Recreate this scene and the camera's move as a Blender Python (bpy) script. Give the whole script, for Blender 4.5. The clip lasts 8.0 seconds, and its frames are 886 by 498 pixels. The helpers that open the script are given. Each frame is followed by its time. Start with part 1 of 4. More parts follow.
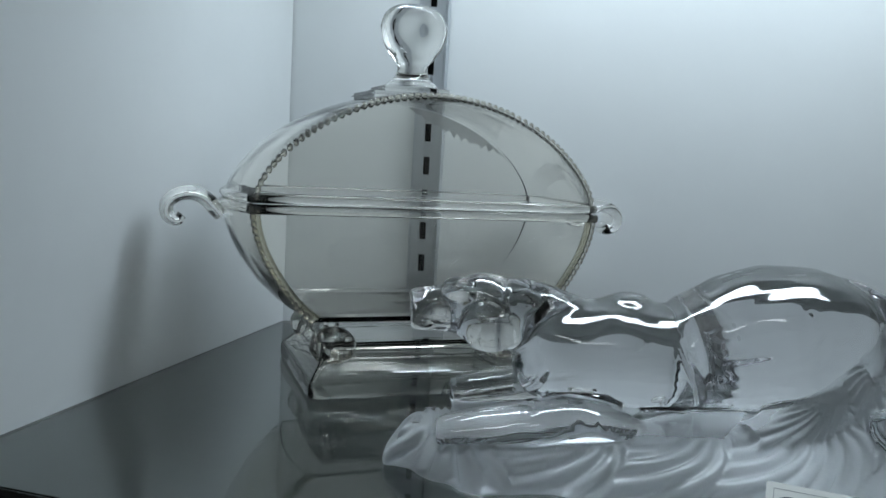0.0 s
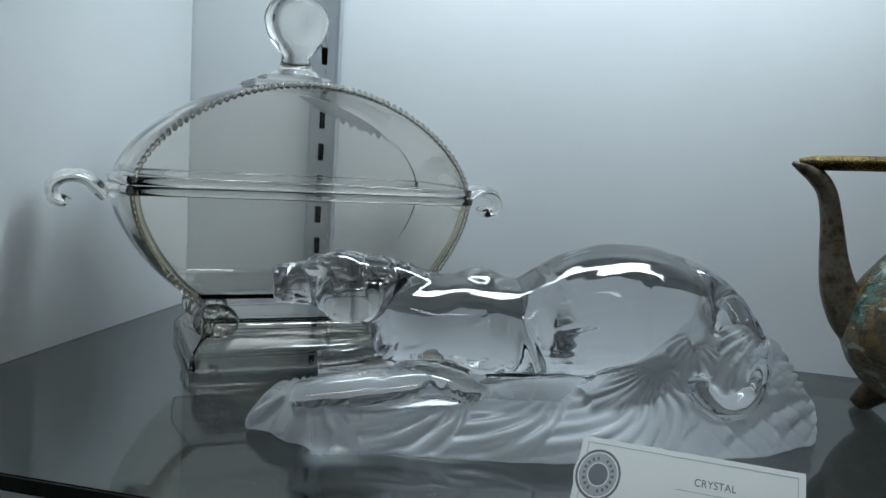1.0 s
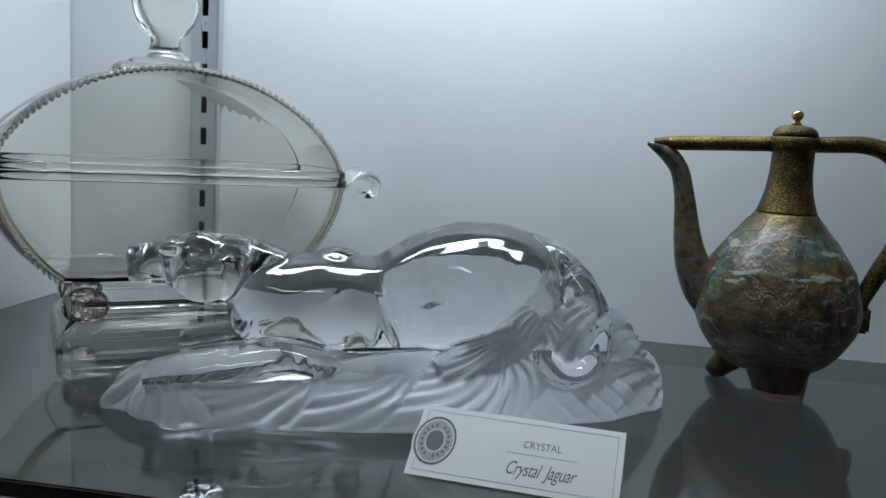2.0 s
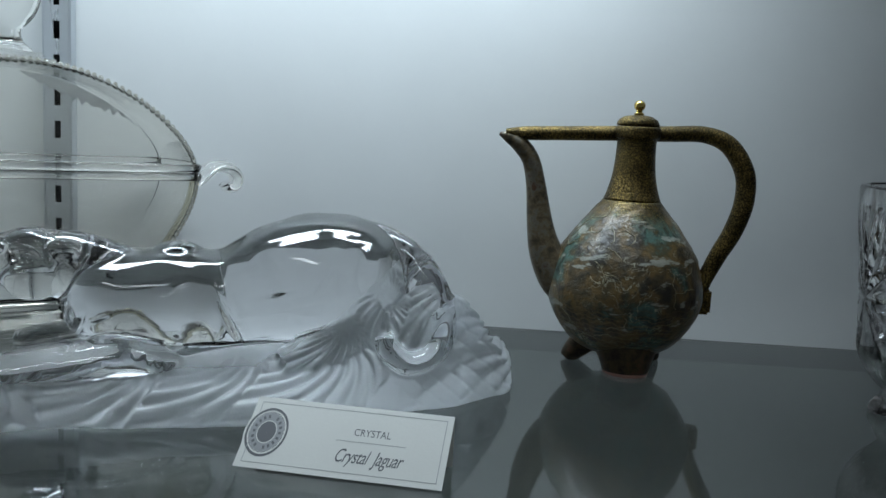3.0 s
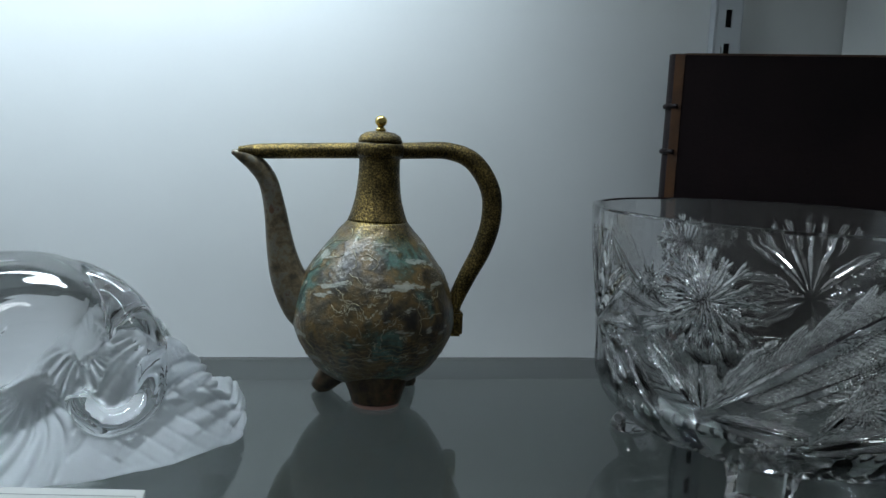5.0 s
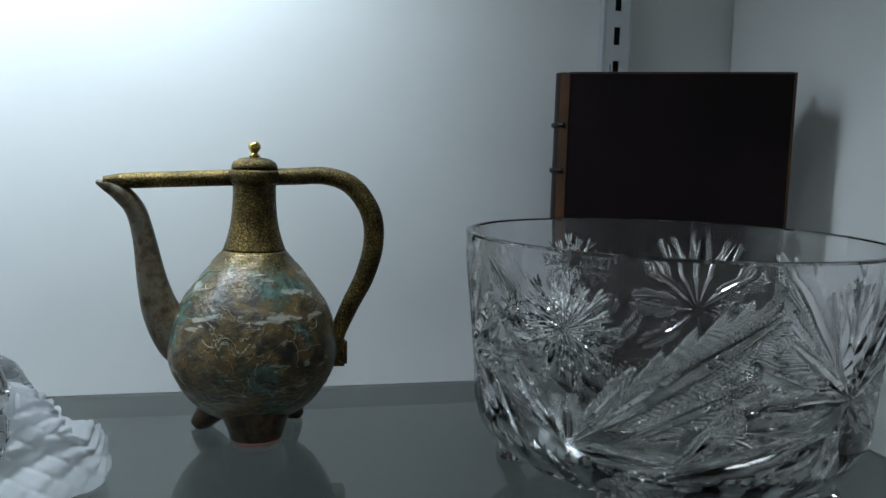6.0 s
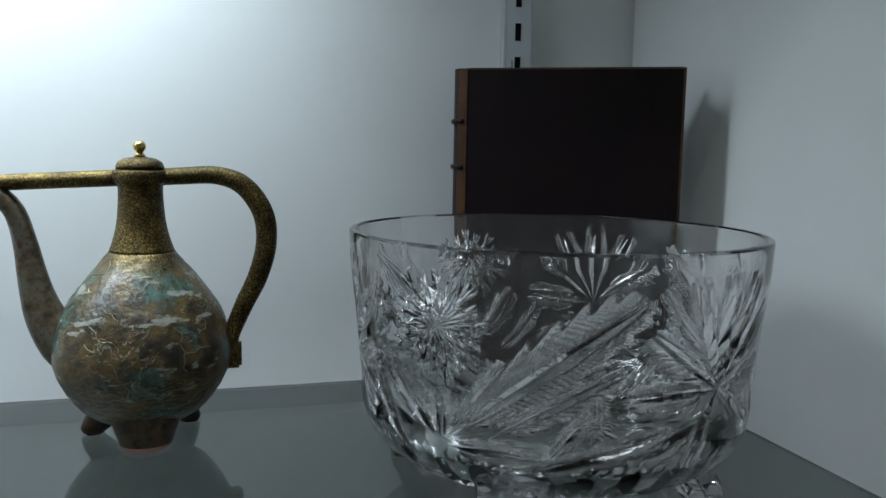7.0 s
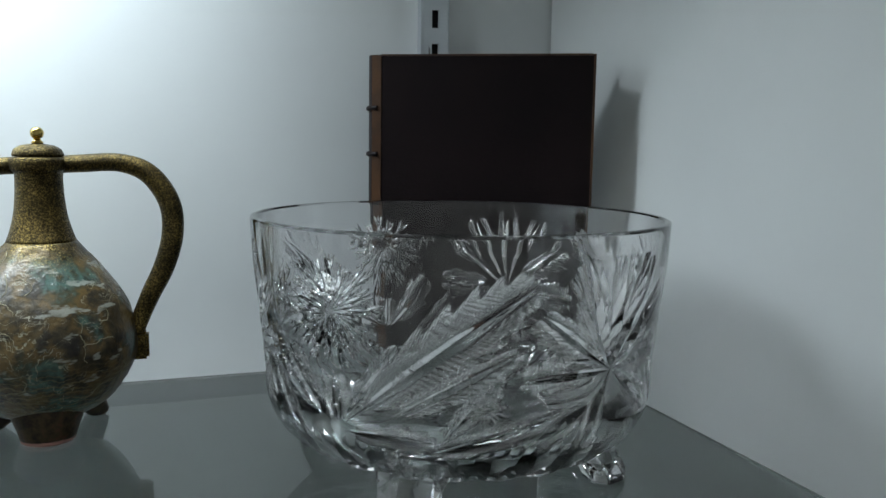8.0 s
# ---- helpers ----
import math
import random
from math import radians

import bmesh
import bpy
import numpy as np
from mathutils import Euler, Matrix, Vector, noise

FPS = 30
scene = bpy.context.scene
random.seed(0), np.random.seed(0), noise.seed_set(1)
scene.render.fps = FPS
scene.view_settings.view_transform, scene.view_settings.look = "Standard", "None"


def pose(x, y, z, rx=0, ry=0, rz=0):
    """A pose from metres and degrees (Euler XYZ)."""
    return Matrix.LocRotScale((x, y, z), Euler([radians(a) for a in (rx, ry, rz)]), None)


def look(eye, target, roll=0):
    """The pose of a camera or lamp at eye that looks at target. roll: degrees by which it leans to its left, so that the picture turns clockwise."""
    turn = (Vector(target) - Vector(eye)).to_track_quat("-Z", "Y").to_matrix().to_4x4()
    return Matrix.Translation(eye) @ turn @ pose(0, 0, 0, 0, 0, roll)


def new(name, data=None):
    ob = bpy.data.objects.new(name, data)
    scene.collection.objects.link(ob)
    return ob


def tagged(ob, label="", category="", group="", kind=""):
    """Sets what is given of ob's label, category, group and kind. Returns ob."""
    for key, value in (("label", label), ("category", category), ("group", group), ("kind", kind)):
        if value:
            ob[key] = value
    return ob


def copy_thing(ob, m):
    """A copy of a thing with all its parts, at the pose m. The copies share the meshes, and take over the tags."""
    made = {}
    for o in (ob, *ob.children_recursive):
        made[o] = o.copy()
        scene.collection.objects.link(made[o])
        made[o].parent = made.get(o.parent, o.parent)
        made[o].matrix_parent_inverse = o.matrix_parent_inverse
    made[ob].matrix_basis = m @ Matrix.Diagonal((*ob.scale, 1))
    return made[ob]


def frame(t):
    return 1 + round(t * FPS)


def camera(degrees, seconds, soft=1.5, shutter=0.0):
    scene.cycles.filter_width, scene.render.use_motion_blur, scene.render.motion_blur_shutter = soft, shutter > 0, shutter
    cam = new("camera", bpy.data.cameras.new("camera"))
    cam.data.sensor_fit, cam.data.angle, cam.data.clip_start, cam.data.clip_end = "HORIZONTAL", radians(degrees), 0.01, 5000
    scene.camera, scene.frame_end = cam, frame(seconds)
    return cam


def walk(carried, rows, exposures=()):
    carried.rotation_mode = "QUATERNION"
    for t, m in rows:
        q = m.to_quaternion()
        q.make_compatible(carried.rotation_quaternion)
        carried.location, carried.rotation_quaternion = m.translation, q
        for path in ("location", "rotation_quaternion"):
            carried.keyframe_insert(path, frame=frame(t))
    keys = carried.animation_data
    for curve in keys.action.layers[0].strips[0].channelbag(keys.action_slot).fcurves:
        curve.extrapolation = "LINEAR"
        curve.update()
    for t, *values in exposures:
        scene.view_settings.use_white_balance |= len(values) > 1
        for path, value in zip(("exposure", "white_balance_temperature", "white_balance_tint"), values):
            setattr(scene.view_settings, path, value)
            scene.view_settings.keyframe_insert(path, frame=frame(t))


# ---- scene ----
cam = camera(56.3, 8.0)
PATH = [
    (0, (0.30731, -0.62889, 0.15116), (0.15092, -0.05420, 0.07856), 3.279),
    (0.5, (0.33595, -0.64029, 0.15363), (0.19623, -0.06135, 0.08079), 3.555),
    (1, (0.36213, -0.64701, 0.15141), (0.23906, -0.06482, 0.07448), 3.751),
    (1.5, (0.38559, -0.65141, 0.15044), (0.28072, -0.06616, 0.06995), 3.707),
    (3, (0.45218, -0.65064, 0.15159), (0.42976, -0.05700, 0.06743), 3.164),
    (3.5, (0.46404, -0.64427, 0.15449), (0.47062, -0.05025, 0.07023), 3.203),
    (4, (0.47784, -0.63219, 0.15602), (0.51681, -0.03981, 0.06901), 3.068),
    (4.5, (0.48775, -0.62141, 0.16138), (0.56434, -0.03241, 0.07641), 3.046),
    (6, (0.54892, -0.60883, 0.17557), (0.68959, -0.02972, 0.10602), 1.680),
    (6.5, (0.56522, -0.61071, 0.17763), (0.72303, -0.03606, 0.10783), 1.283),
    (7, (0.58569, -0.61666, 0.17565), (0.75811, -0.04627, 0.10550), 1.031),
    (7.5, (0.59870, -0.62228, 0.17424), (0.78901, -0.05779, 0.10260), 0.976),
    (8, (0.61059, -0.62404, 0.17203), (0.81535, -0.06503, 0.09728), 0.856),
]
walk(cam, [(t, look(eye, target, roll)) for t, eye, target, roll in PATH],
     [(0, -0.57, 6500, 10), (0.7, -0.58, 6500, 10), (1.5, -0.50, 6500, 10), (3, -0.42, 6500, 10), (3.5, -0.38, 6500, 10), (4.5, -0.17, 6500, 10), (6, 0.06, 6500, 10), (7, 0.22, 6600, 10), (8, 0.52, 6750, 10)])

# ---- light ----
LAMP_X, LAMP_Y, LAMP_Z, LAMP_W = 0.34, -0.095, 0.462, 2.25
TOP_Z, LOW_Z = 0.48, -0.30
WIDE, DEEP = 0.93, 0.357
world = bpy.data.worlds.new("room_dark")
scene.world = world
world.use_nodes = True
world.node_tree.nodes["Background"].inputs[0].default_value = (0.55, 0.65, 0.72, 1)
world.node_tree.nodes["Background"].inputs[1].default_value = 0.02


def area_lamp(name, m, sx, sy, watts, colour, spread=180):
    d = bpy.data.lights.new(name, "AREA")
    d.shape, d.size, d.size_y, d.energy, d.color = "RECTANGLE", sx, sy, watts, colour
    d.spread = radians(spread)
    ob = new(name, d)
    ob.matrix_world = m
    return ob


area_lamp("strip_light", look((LAMP_X, LAMP_Y, LAMP_Z), (LAMP_X, LAMP_Y, 0)), 0.52, 0.05, LAMP_W, (0.78, 0.93, 1.04), 132)
area_lamp("room_light", look((0.40, -1.05, 1.262), (0.40, -1.05, 0.0)), 0.9, 0.12, 2.8, (0.84, 0.94, 1.0))


# ---- materials ----
def mat(name, colour=(0.8, 0.8, 0.8), rough=0.5, metal=0.0, trans=0.0, ior=1.5, coat=0.0):
    m = bpy.data.materials.new(name)
    m.use_nodes = True
    b = m.node_tree.nodes["Principled BSDF"]
    b.inputs["Base Color"].default_value = (*colour, 1)
    b.inputs["Roughness"].default_value = rough
    b.inputs["Metallic"].default_value = metal
    b.inputs["Transmission Weight"].default_value = trans
    b.inputs["IOR"].default_value = ior
    b.inputs["Coat Weight"].default_value = coat
    b.inputs["Coat Roughness"].default_value = 0.08
    return m


def node(m, kind, **ins):
    n = m.node_tree.nodes.new(kind)
    for key, value in ins.items():
        n.inputs[key.replace("_", " ")].default_value = value
    return n


def bsdf(m):
    return m.node_tree.nodes["Principled BSDF"]


def link(m, a, b):
    m.node_tree.links.new(a, b)


def noise_of(m, scale, detail=4.0, rough=0.55, stretch=None):
    tc = node(m, "ShaderNodeTexCoord")
    n = node(m, "ShaderNodeTexNoise", Scale=scale, Detail=detail, Roughness=rough)
    if stretch:
        mp = node(m, "ShaderNodeMapping")
        mp.inputs["Scale"].default_value = stretch
        link(m, tc.outputs["Object"], mp.inputs["Vector"])
        link(m, mp.outputs["Vector"], n.inputs["Vector"])
    else:
        link(m, tc.outputs["Object"], n.inputs["Vector"])
    return n


def ramp(m, source, stops):
    r = node(m, "ShaderNodeValToRGB")
    while len(r.color_ramp.elements) < len(stops):
        r.color_ramp.elements.new(0.5)
    for e, (p, c) in zip(r.color_ramp.elements, stops):
        e.position, e.color = p, (*c, 1) if len(c) == 3 else c
    link(m, source, r.inputs["Fac"])
    return r


def mix(m, fac, a, b, mode="MIX"):
    x = node(m, "ShaderNodeMix")
    x.data_type, x.blend_type = "RGBA", mode
    for sock, v in ((x.inputs[0], fac), (x.inputs[6], a), (x.inputs[7], b)):
        if isinstance(v, (int, float)):
            sock.default_value = v
        elif isinstance(v, tuple):
            sock.default_value = (*v, 1)
        else:
            link(m, v, sock)
    return x.outputs[2]


def bump(m, source, strength, dist=0.001):
    b = node(m, "ShaderNodeBump", Strength=strength, Distance=dist)
    link(m, source, b.inputs["Height"])
    link(m, b.outputs["Normal"], bsdf(m).inputs["Normal"])


def grey(v):
    return (v, v, v)


def wall_paint(name, c):
    m = mat(name, c, 0.42)
    n = noise_of(m, 9.0, 5.0)
    f = noise_of(m, 160.0, 3.0)
    base = ramp(m, n.outputs["Fac"], [(0.3, tuple(v * 0.95 for v in c)), (0.7, c)])
    link(m, base.outputs["Color"], bsdf(m).inputs["Base Color"])
    rr = ramp(m, f.outputs["Fac"], [(0.3, grey(0.34)), (0.7, grey(0.5))])
    link(m, rr.outputs["Color"], bsdf(m).inputs["Roughness"])
    bump(m, f.outputs["Fac"], 0.12, 0.0006)
    return m


M_WALL = wall_paint("white_laminate", (0.78, 0.80, 0.80))
M_ROOM = wall_paint("room_paint", (0.66, 0.66, 0.645))
M_CARPET = wall_paint("room_carpet", (0.18, 0.175, 0.165))
M_SHELF = mat("shelf_glass", (0.46, 0.49, 0.48), 0.02, trans=1.0, ior=1.52)
_n = noise_of(M_SHELF, 22.0, 6.0, 0.7)
link(M_SHELF, ramp(M_SHELF, _n.outputs["Fac"], [(0.4, grey(0.012)), (0.75, grey(0.07))]).outputs["Color"], bsdf(M_SHELF).inputs["Roughness"])
M_CRYSTAL = mat("clear_crystal", (0.975, 0.98, 1.0), 0.0, trans=1.0, ior=1.58)
M_CUT = mat("cut_crystal", (1.0, 0.995, 0.998), 0.0, trans=1.0, ior=1.57)
M_MATTE = mat("ground_cut_crystal", (1.0, 0.995, 0.998), 0.10, trans=0.86, ior=1.54)
M_TUREEN = mat("pressed_glass", (0.985, 0.972, 0.940), 0.012, trans=1.0, ior=1.42)
_n = noise_of(M_TUREEN, 14.0, 2.0)
bump(M_TUREEN, _n.outputs["Fac"], 0.35, 0.004)
M_BEAD = mat("warm_pressed_glass", (0.93, 0.90, 0.82), 0.05, trans=0.95, ior=1.45)
M_BAND = mat("thick_edge_glass", (0.84, 0.80, 0.66), 0.06, trans=0.96, ior=1.45)
M_FROST = mat("frosted_crystal", (0.82, 0.845, 0.87), 0.34, trans=0.88, ior=1.5)
_n = noise_of(M_FROST, 420.0, 3.0)
bump(M_FROST, _n.outputs["Fac"], 0.25, 0.0006)
M_GREY_PATCH = mat("rough_grey_glass", (0.50, 0.51, 0.51), 0.5, trans=0.35, ior=1.1)
M_STEEL = mat("galvanised_steel", (0.60, 0.63, 0.66), 0.38, metal=0.7)
_n = noise_of(M_STEEL, 60.0, 4.0, stretch=(1, 1, 0.1))
link(M_STEEL, ramp(M_STEEL, _n.outputs["Fac"], [(0.3, grey(0.26)), (0.7, grey(0.45))]).outputs["Color"], bsdf(M_STEEL).inputs["Roughness"])
# dark grey that stands in for the shade below the shelf's back edge
M_SHADE_STRIP = mat("grey_shade_strip", (0.27, 0.29, 0.29), 0.45, metal=0.5)
M_BLACK = mat("slot_black", (0.012, 0.012, 0.014), 0.7)


def gilt(name):
    m = mat(name, (0.4, 0.3, 0.1), 0.4, metal=0.85)
    big = noise_of(m, 45.0, 5.0, 0.65)
    fine = noise_of(m, 950.0, 3.0, 0.65)
    a = ramp(m, fine.outputs["Fac"], [(0.38, (0.050, 0.040, 0.022)), (0.52, (0.15, 0.11, 0.042)), (0.66, (0.40, 0.30, 0.105))])
    b = ramp(m, big.outputs["Fac"], [(0.42, (0.22, 0.20, 0.15)), (0.60, (0.9, 0.82, 0.65))])
    link(m, mix(m, 0.8, a.outputs["Color"], b.outputs["Color"], "MULTIPLY"), bsdf(m).inputs["Base Color"])
    link(m, ramp(m, fine.outputs["Fac"], [(0.35, grey(0.6)), (0.65, grey(0.3))]).outputs["Color"], bsdf(m).inputs["Roughness"])
    bump(m, fine.outputs["Fac"], 0.6, 0.0009)
    return m


M_GILT = gilt("speckled_gilt")
M_GOLD = mat("polished_brass", (0.62, 0.45, 0.14), 0.18, metal=1.0)
M_BARREL = mat("spout_enamel", (0.1, 0.09, 0.07), 0.3, metal=0.3)
_n = noise_of(M_BARREL, 130.0, 5.0, 0.65)
link(M_BARREL, ramp(M_BARREL, _n.outputs["Fac"], [(0.36, (0.045, 0.036, 0.024)), (0.5, (0.125, 0.095, 0.055)), (0.58, (0.135, 0.13, 0.105)), (0.68, (0.095, 0.048, 0.028))]).outputs["Color"], bsdf(M_BARREL).inputs["Base Color"])
bump(M_BARREL, _n.outputs["Fac"], 0.4, 0.001)


def enamel():
    """Dark mottled enamel with teal and ochre clouds, pale inlaid squiggles and dashes."""
    m = mat("mottled_enamel", (0.1, 0.1, 0.08), 0.36, coat=0.10)
    warp = noise_of(m, 30.0, 4.0, 0.6)
    big = noise_of(m, 34.0, 4.0, 0.6)
    base = ramp(m, big.outputs["Fac"], [(0.34, (0.018, 0.014, 0.009)), (0.43, (0.055, 0.040, 0.018)), (0.50, (0.115, 0.072, 0.022)), (0.56, (0.050, 0.046, 0.024)), (0.62, (0.060, 0.120, 0.100)), (0.70, (0.030, 0.034, 0.022))])
    tc = node(m, "ShaderNodeTexCoord")
    add = node(m, "ShaderNodeMix")
    add.data_type, add.blend_type = "RGBA", "ADD"
    add.inputs[0].default_value = 0.07
    link(m, tc.outputs["Object"], add.inputs[6])
    link(m, warp.outputs["Color"], add.inputs[7])
    mp = node(m, "ShaderNodeMapping")
    mp.inputs["Scale"].default_value = (0.55, 0.55, 1.7)
    link(m, add.outputs[2], mp.inputs["Vector"])
    swirl = node(m, "ShaderNodeTexNoise", Scale=75.0, Detail=2.0, Roughness=0.5)
    link(m, mp.outputs["Vector"], swirl.inputs["Vector"])
    line = ramp(m, swirl.outputs["Fac"], [(0.485, grey(0)), (0.497, grey(1)), (0.503, grey(1)), (0.515, grey(0))])
    where = ramp(m, warp.outputs["Fac"], [(0.46, grey(0)), (0.58, grey(0.9))])
    fac = mix(m, 1.0, line.outputs["Color"], where.outputs["Color"], "MULTIPLY")
    c = mix(m, fac, base.outputs["Color"], (0.34, 0.33, 0.25))
    dark = noise_of(m, 95.0, 4.0, 0.65)
    c = mix(m, ramp(m, dark.outputs["Fac"], [(0.50, grey(0)), (0.64, grey(0.85))]).outputs["Color"], c, (0.013, 0.012, 0.010))
    pearl = noise_of(m, 70.0, 3.0, 0.6, stretch=(0.6, 0.6, 1.8))
    c = mix(m, ramp(m, pearl.outputs["Fac"], [(0.61, grey(0)), (0.65, grey(0.75))]).outputs["Color"], c, (0.30, 0.31, 0.27))
    # worn gilding runs down from the neck in uneven tongues; fine gilt lines girdle the lower belly
    sep = node(m, "ShaderNodeSeparateXYZ")
    link(m, tc.outputs["Object"], sep.inputs[0])
    edge = node(m, "ShaderNodeMath")
    edge.operation = "MULTIPLY_ADD"
    link(m, big.outputs["Fac"], edge.inputs[0])
    edge.inputs[1].default_value = 0.055
    link(m, sep.outputs["Z"], edge.inputs[2])
    gild = node(m, "ShaderNodeMapRange")
    link(m, edge.outputs[0], gild.inputs["Value"])
    gild.inputs["From Min"].default_value, gild.inputs["From Max"].default_value = 0.1300, 0.1420
    speck = noise_of(m, 950.0, 3.0, 0.65)
    gold = ramp(m, speck.outputs["Fac"], [(0.38, (0.050, 0.042, 0.026)), (0.52, (0.13, 0.10, 0.045)), (0.66, (0.40, 0.31, 0.11))])
    wave = node(m, "ShaderNodeTexWave", Scale=95.0, Distortion=9.0, Detail=3.0, Detail_Scale=1.4)
    wave.bands_direction = "Z"
    link(m, tc.outputs["Object"], wave.inputs["Vector"])
    girdle = node(m, "ShaderNodeMapRange")
    link(m, sep.outputs["Z"], girdle.inputs["Value"])
    girdle.inputs["From Min"].default_value, girdle.inputs["From Max"].default_value = 0.052, 0.040
    lines = mix(m, 1.0, ramp(m, wave.outputs["Fac"], [(0.80, grey(0)), (0.92, grey(0.55))]).outputs["Color"], girdle.outputs[0], "MULTIPLY")
    c = mix(m, lines, c, (0.17, 0.135, 0.060))
    worn = ramp(m, warp.outputs["Fac"], [(0.40, (0.20, 0.18, 0.14)), (0.62, (0.9, 0.82, 0.65))])
    c = mix(m, gild.outputs[0], c, mix(m, 0.8, gold.outputs["Color"], worn.outputs["Color"], "MULTIPLY"))
    link(m, mix(m, gild.outputs[0], grey(0.36), grey(0.48)), bsdf(m).inputs["Roughness"])
    link(m, c, bsdf(m).inputs["Base Color"])
    link(m, gild.outputs[0], bsdf(m).inputs["Metallic"])
    bump(m, dark.outputs["Fac"], 0.8, 0.0018)
    return m


M_ENAMEL = enamel()
M_WIRE = mat("pale_wire", (0.20, 0.175, 0.11), 0.40, metal=0.4)
M_LEG = mat("dark_bronze", (0.05, 0.035, 0.02), 0.42, metal=0.35)
_n = noise_of(M_LEG, 160.0, 5.0, 0.65)
link(M_LEG, ramp(M_LEG, _n.outputs["Fac"], [(0.36, (0.022, 0.015, 0.010)), (0.55, (0.060, 0.042, 0.020)), (0.70, (0.10, 0.045, 0.028))]).outputs["Color"], bsdf(M_LEG).inputs["Base Color"])
bump(M_LEG, _n.outputs["Fac"], 0.4, 0.001)
M_PINK = mat("worn_copper_foot", (0.40, 0.20, 0.165), 0.45, metal=0.4)


def leather(name, dark, light):
    m = mat(name, dark, 0.42)
    g = noise_of(m, 300.0, 4.0, 0.6)
    w = noise_of(m, 16.0, 5.0, 0.6)
    base = ramp(m, w.outputs["Fac"], [(0.35, dark), (0.7, light)])
    link(m, base.outputs["Color"], bsdf(m).inputs["Base Color"])
    bump(m, g.outputs["Fac"], 0.3, 0.0008)
    return m


M_LEATHER = leather("dark_leather", (0.007, 0.0045, 0.0052), (0.011, 0.0062, 0.0068))
bsdf(M_LEATHER).inputs["Specular IOR Level"].default_value = 0.14
M_WORN = leather("worn_leather", (0.018, 0.009, 0.006), (0.11, 0.045, 0.014))
M_PAGES = mat("page_edges", (0.30, 0.24, 0.16), 0.8)
_n = noise_of(M_PAGES, 60.0, 3.0, stretch=(1, 40, 1))
link(M_PAGES, ramp(M_PAGES, _n.outputs["Fac"], [(0.3, (0.16, 0.12, 0.07)), (0.7, (0.38, 0.31, 0.2))]).outputs["Color"], bsdf(M_PAGES).inputs["Base Color"])
M_CARD = mat("card_stock", (0.60, 0.605, 0.58), 0.7)
_n = noise_of(M_CARD, 700.0, 3.0)
bump(M_CARD, _n.outputs["Fac"], 0.1, 0.0004)
M_INK = mat("grey_ink", (0.085, 0.09, 0.10), 0.6)
M_INKPALE = mat("pale_grey_ink", (0.26, 0.27, 0.28), 0.6)
M_LAMP = mat("lamp_diffuser", (0.9, 0.95, 1.0), 0.4)
bsdf(M_LAMP).inputs["Emission Color"].default_value = (0.85, 0.95, 1.0, 1)
bsdf(M_LAMP).inputs["Emission Strength"].default_value = 3.0
M_ALU = mat("lamp_housing", (0.7, 0.7, 0.7), 0.4, metal=0.6)


# ---- mesh helpers ----
def part(name, bm, material, parent=None, label="", smooth=False, m=None):
    me = bpy.data.meshes.new(name)
    bmesh.ops.recalc_face_normals(bm, faces=bm.faces[:])
    bm.to_mesh(me)
    bm.free()
    me.materials.append(material)
    if smooth:
        me.polygons.foreach_set("use_smooth", [True] * len(me.polygons))
    ob = new(name, me)
    if parent:
        ob.parent = parent
    if m is not None:
        ob.matrix_basis = m
    if label:
        ob["label"] = label
    return ob


def thing(name, label, category, m=None, group="", kind=""):
    e = new(name)
    e.empty_display_size = 0.02
    if m is not None:
        e.matrix_basis = m
    return tagged(e, label, category, group, kind)


def box(x0, x1, y0, y1, z0, z1, bevel=0.0, seg=2, bm=None):
    out = bm or bmesh.new()
    vs = bmesh.ops.create_cube(out, size=1)["verts"]
    for v in vs:
        v.co = Vector((x0 + (v.co.x + 0.5) * (x1 - x0), y0 + (v.co.y + 0.5) * (y1 - y0), z0 + (v.co.z + 0.5) * (z1 - z0)))
    if bevel:
        es = list({e for v in vs for e in v.link_edges})
        bmesh.ops.bevel(out, geom=es, offset=bevel, segments=seg, affect="EDGES")
    return out


def lathe(profile, seg=64, bm=None, centre=(0, 0, 0)):
    """Revolve (r, z) pairs; a pair with r = 0 closes the end."""
    out = bm or bmesh.new()
    rings = []
    for r, z in profile:
        if r < 1e-6:
            rings.append([out.verts.new((centre[0], centre[1], centre[2] + z))])
        else:
            rings.append([out.verts.new((centre[0] + r * math.cos(2 * math.pi * i / seg), centre[1] + r * math.sin(2 * math.pi * i / seg), centre[2] + z)) for i in range(seg)])
    for a, b in zip(rings, rings[1:]):
        for i in range(seg):
            j = (i + 1) % seg
            vs = [a[i % len(a)], a[j % len(a)], b[j % len(b)], b[i % len(b)]]
            vs = list(dict.fromkeys(vs))
            if len(vs) > 2:
                out.faces.new(vs)
    return out


def smooth_line(pts, n):
    """Catmull-Rom through tuples of any length."""
    p = [np.array(q, float) for q in pts]
    p = [2 * p[0] - p[1]] + p + [2 * p[-1] - p[-2]]
    res = []
    for i in range(n + 1):
        s = i / n * (len(p) - 3)
        k = min(int(s), len(p) - 4)
        f = s - k
        a, b, c, d = p[k:k + 4]
        res.append(0.5 * (2 * b + (c - a) * f + (2 * a - 5 * b + 4 * c - d) * f * f + (3 * b - a - 3 * c + d) * f ** 3))
    return res


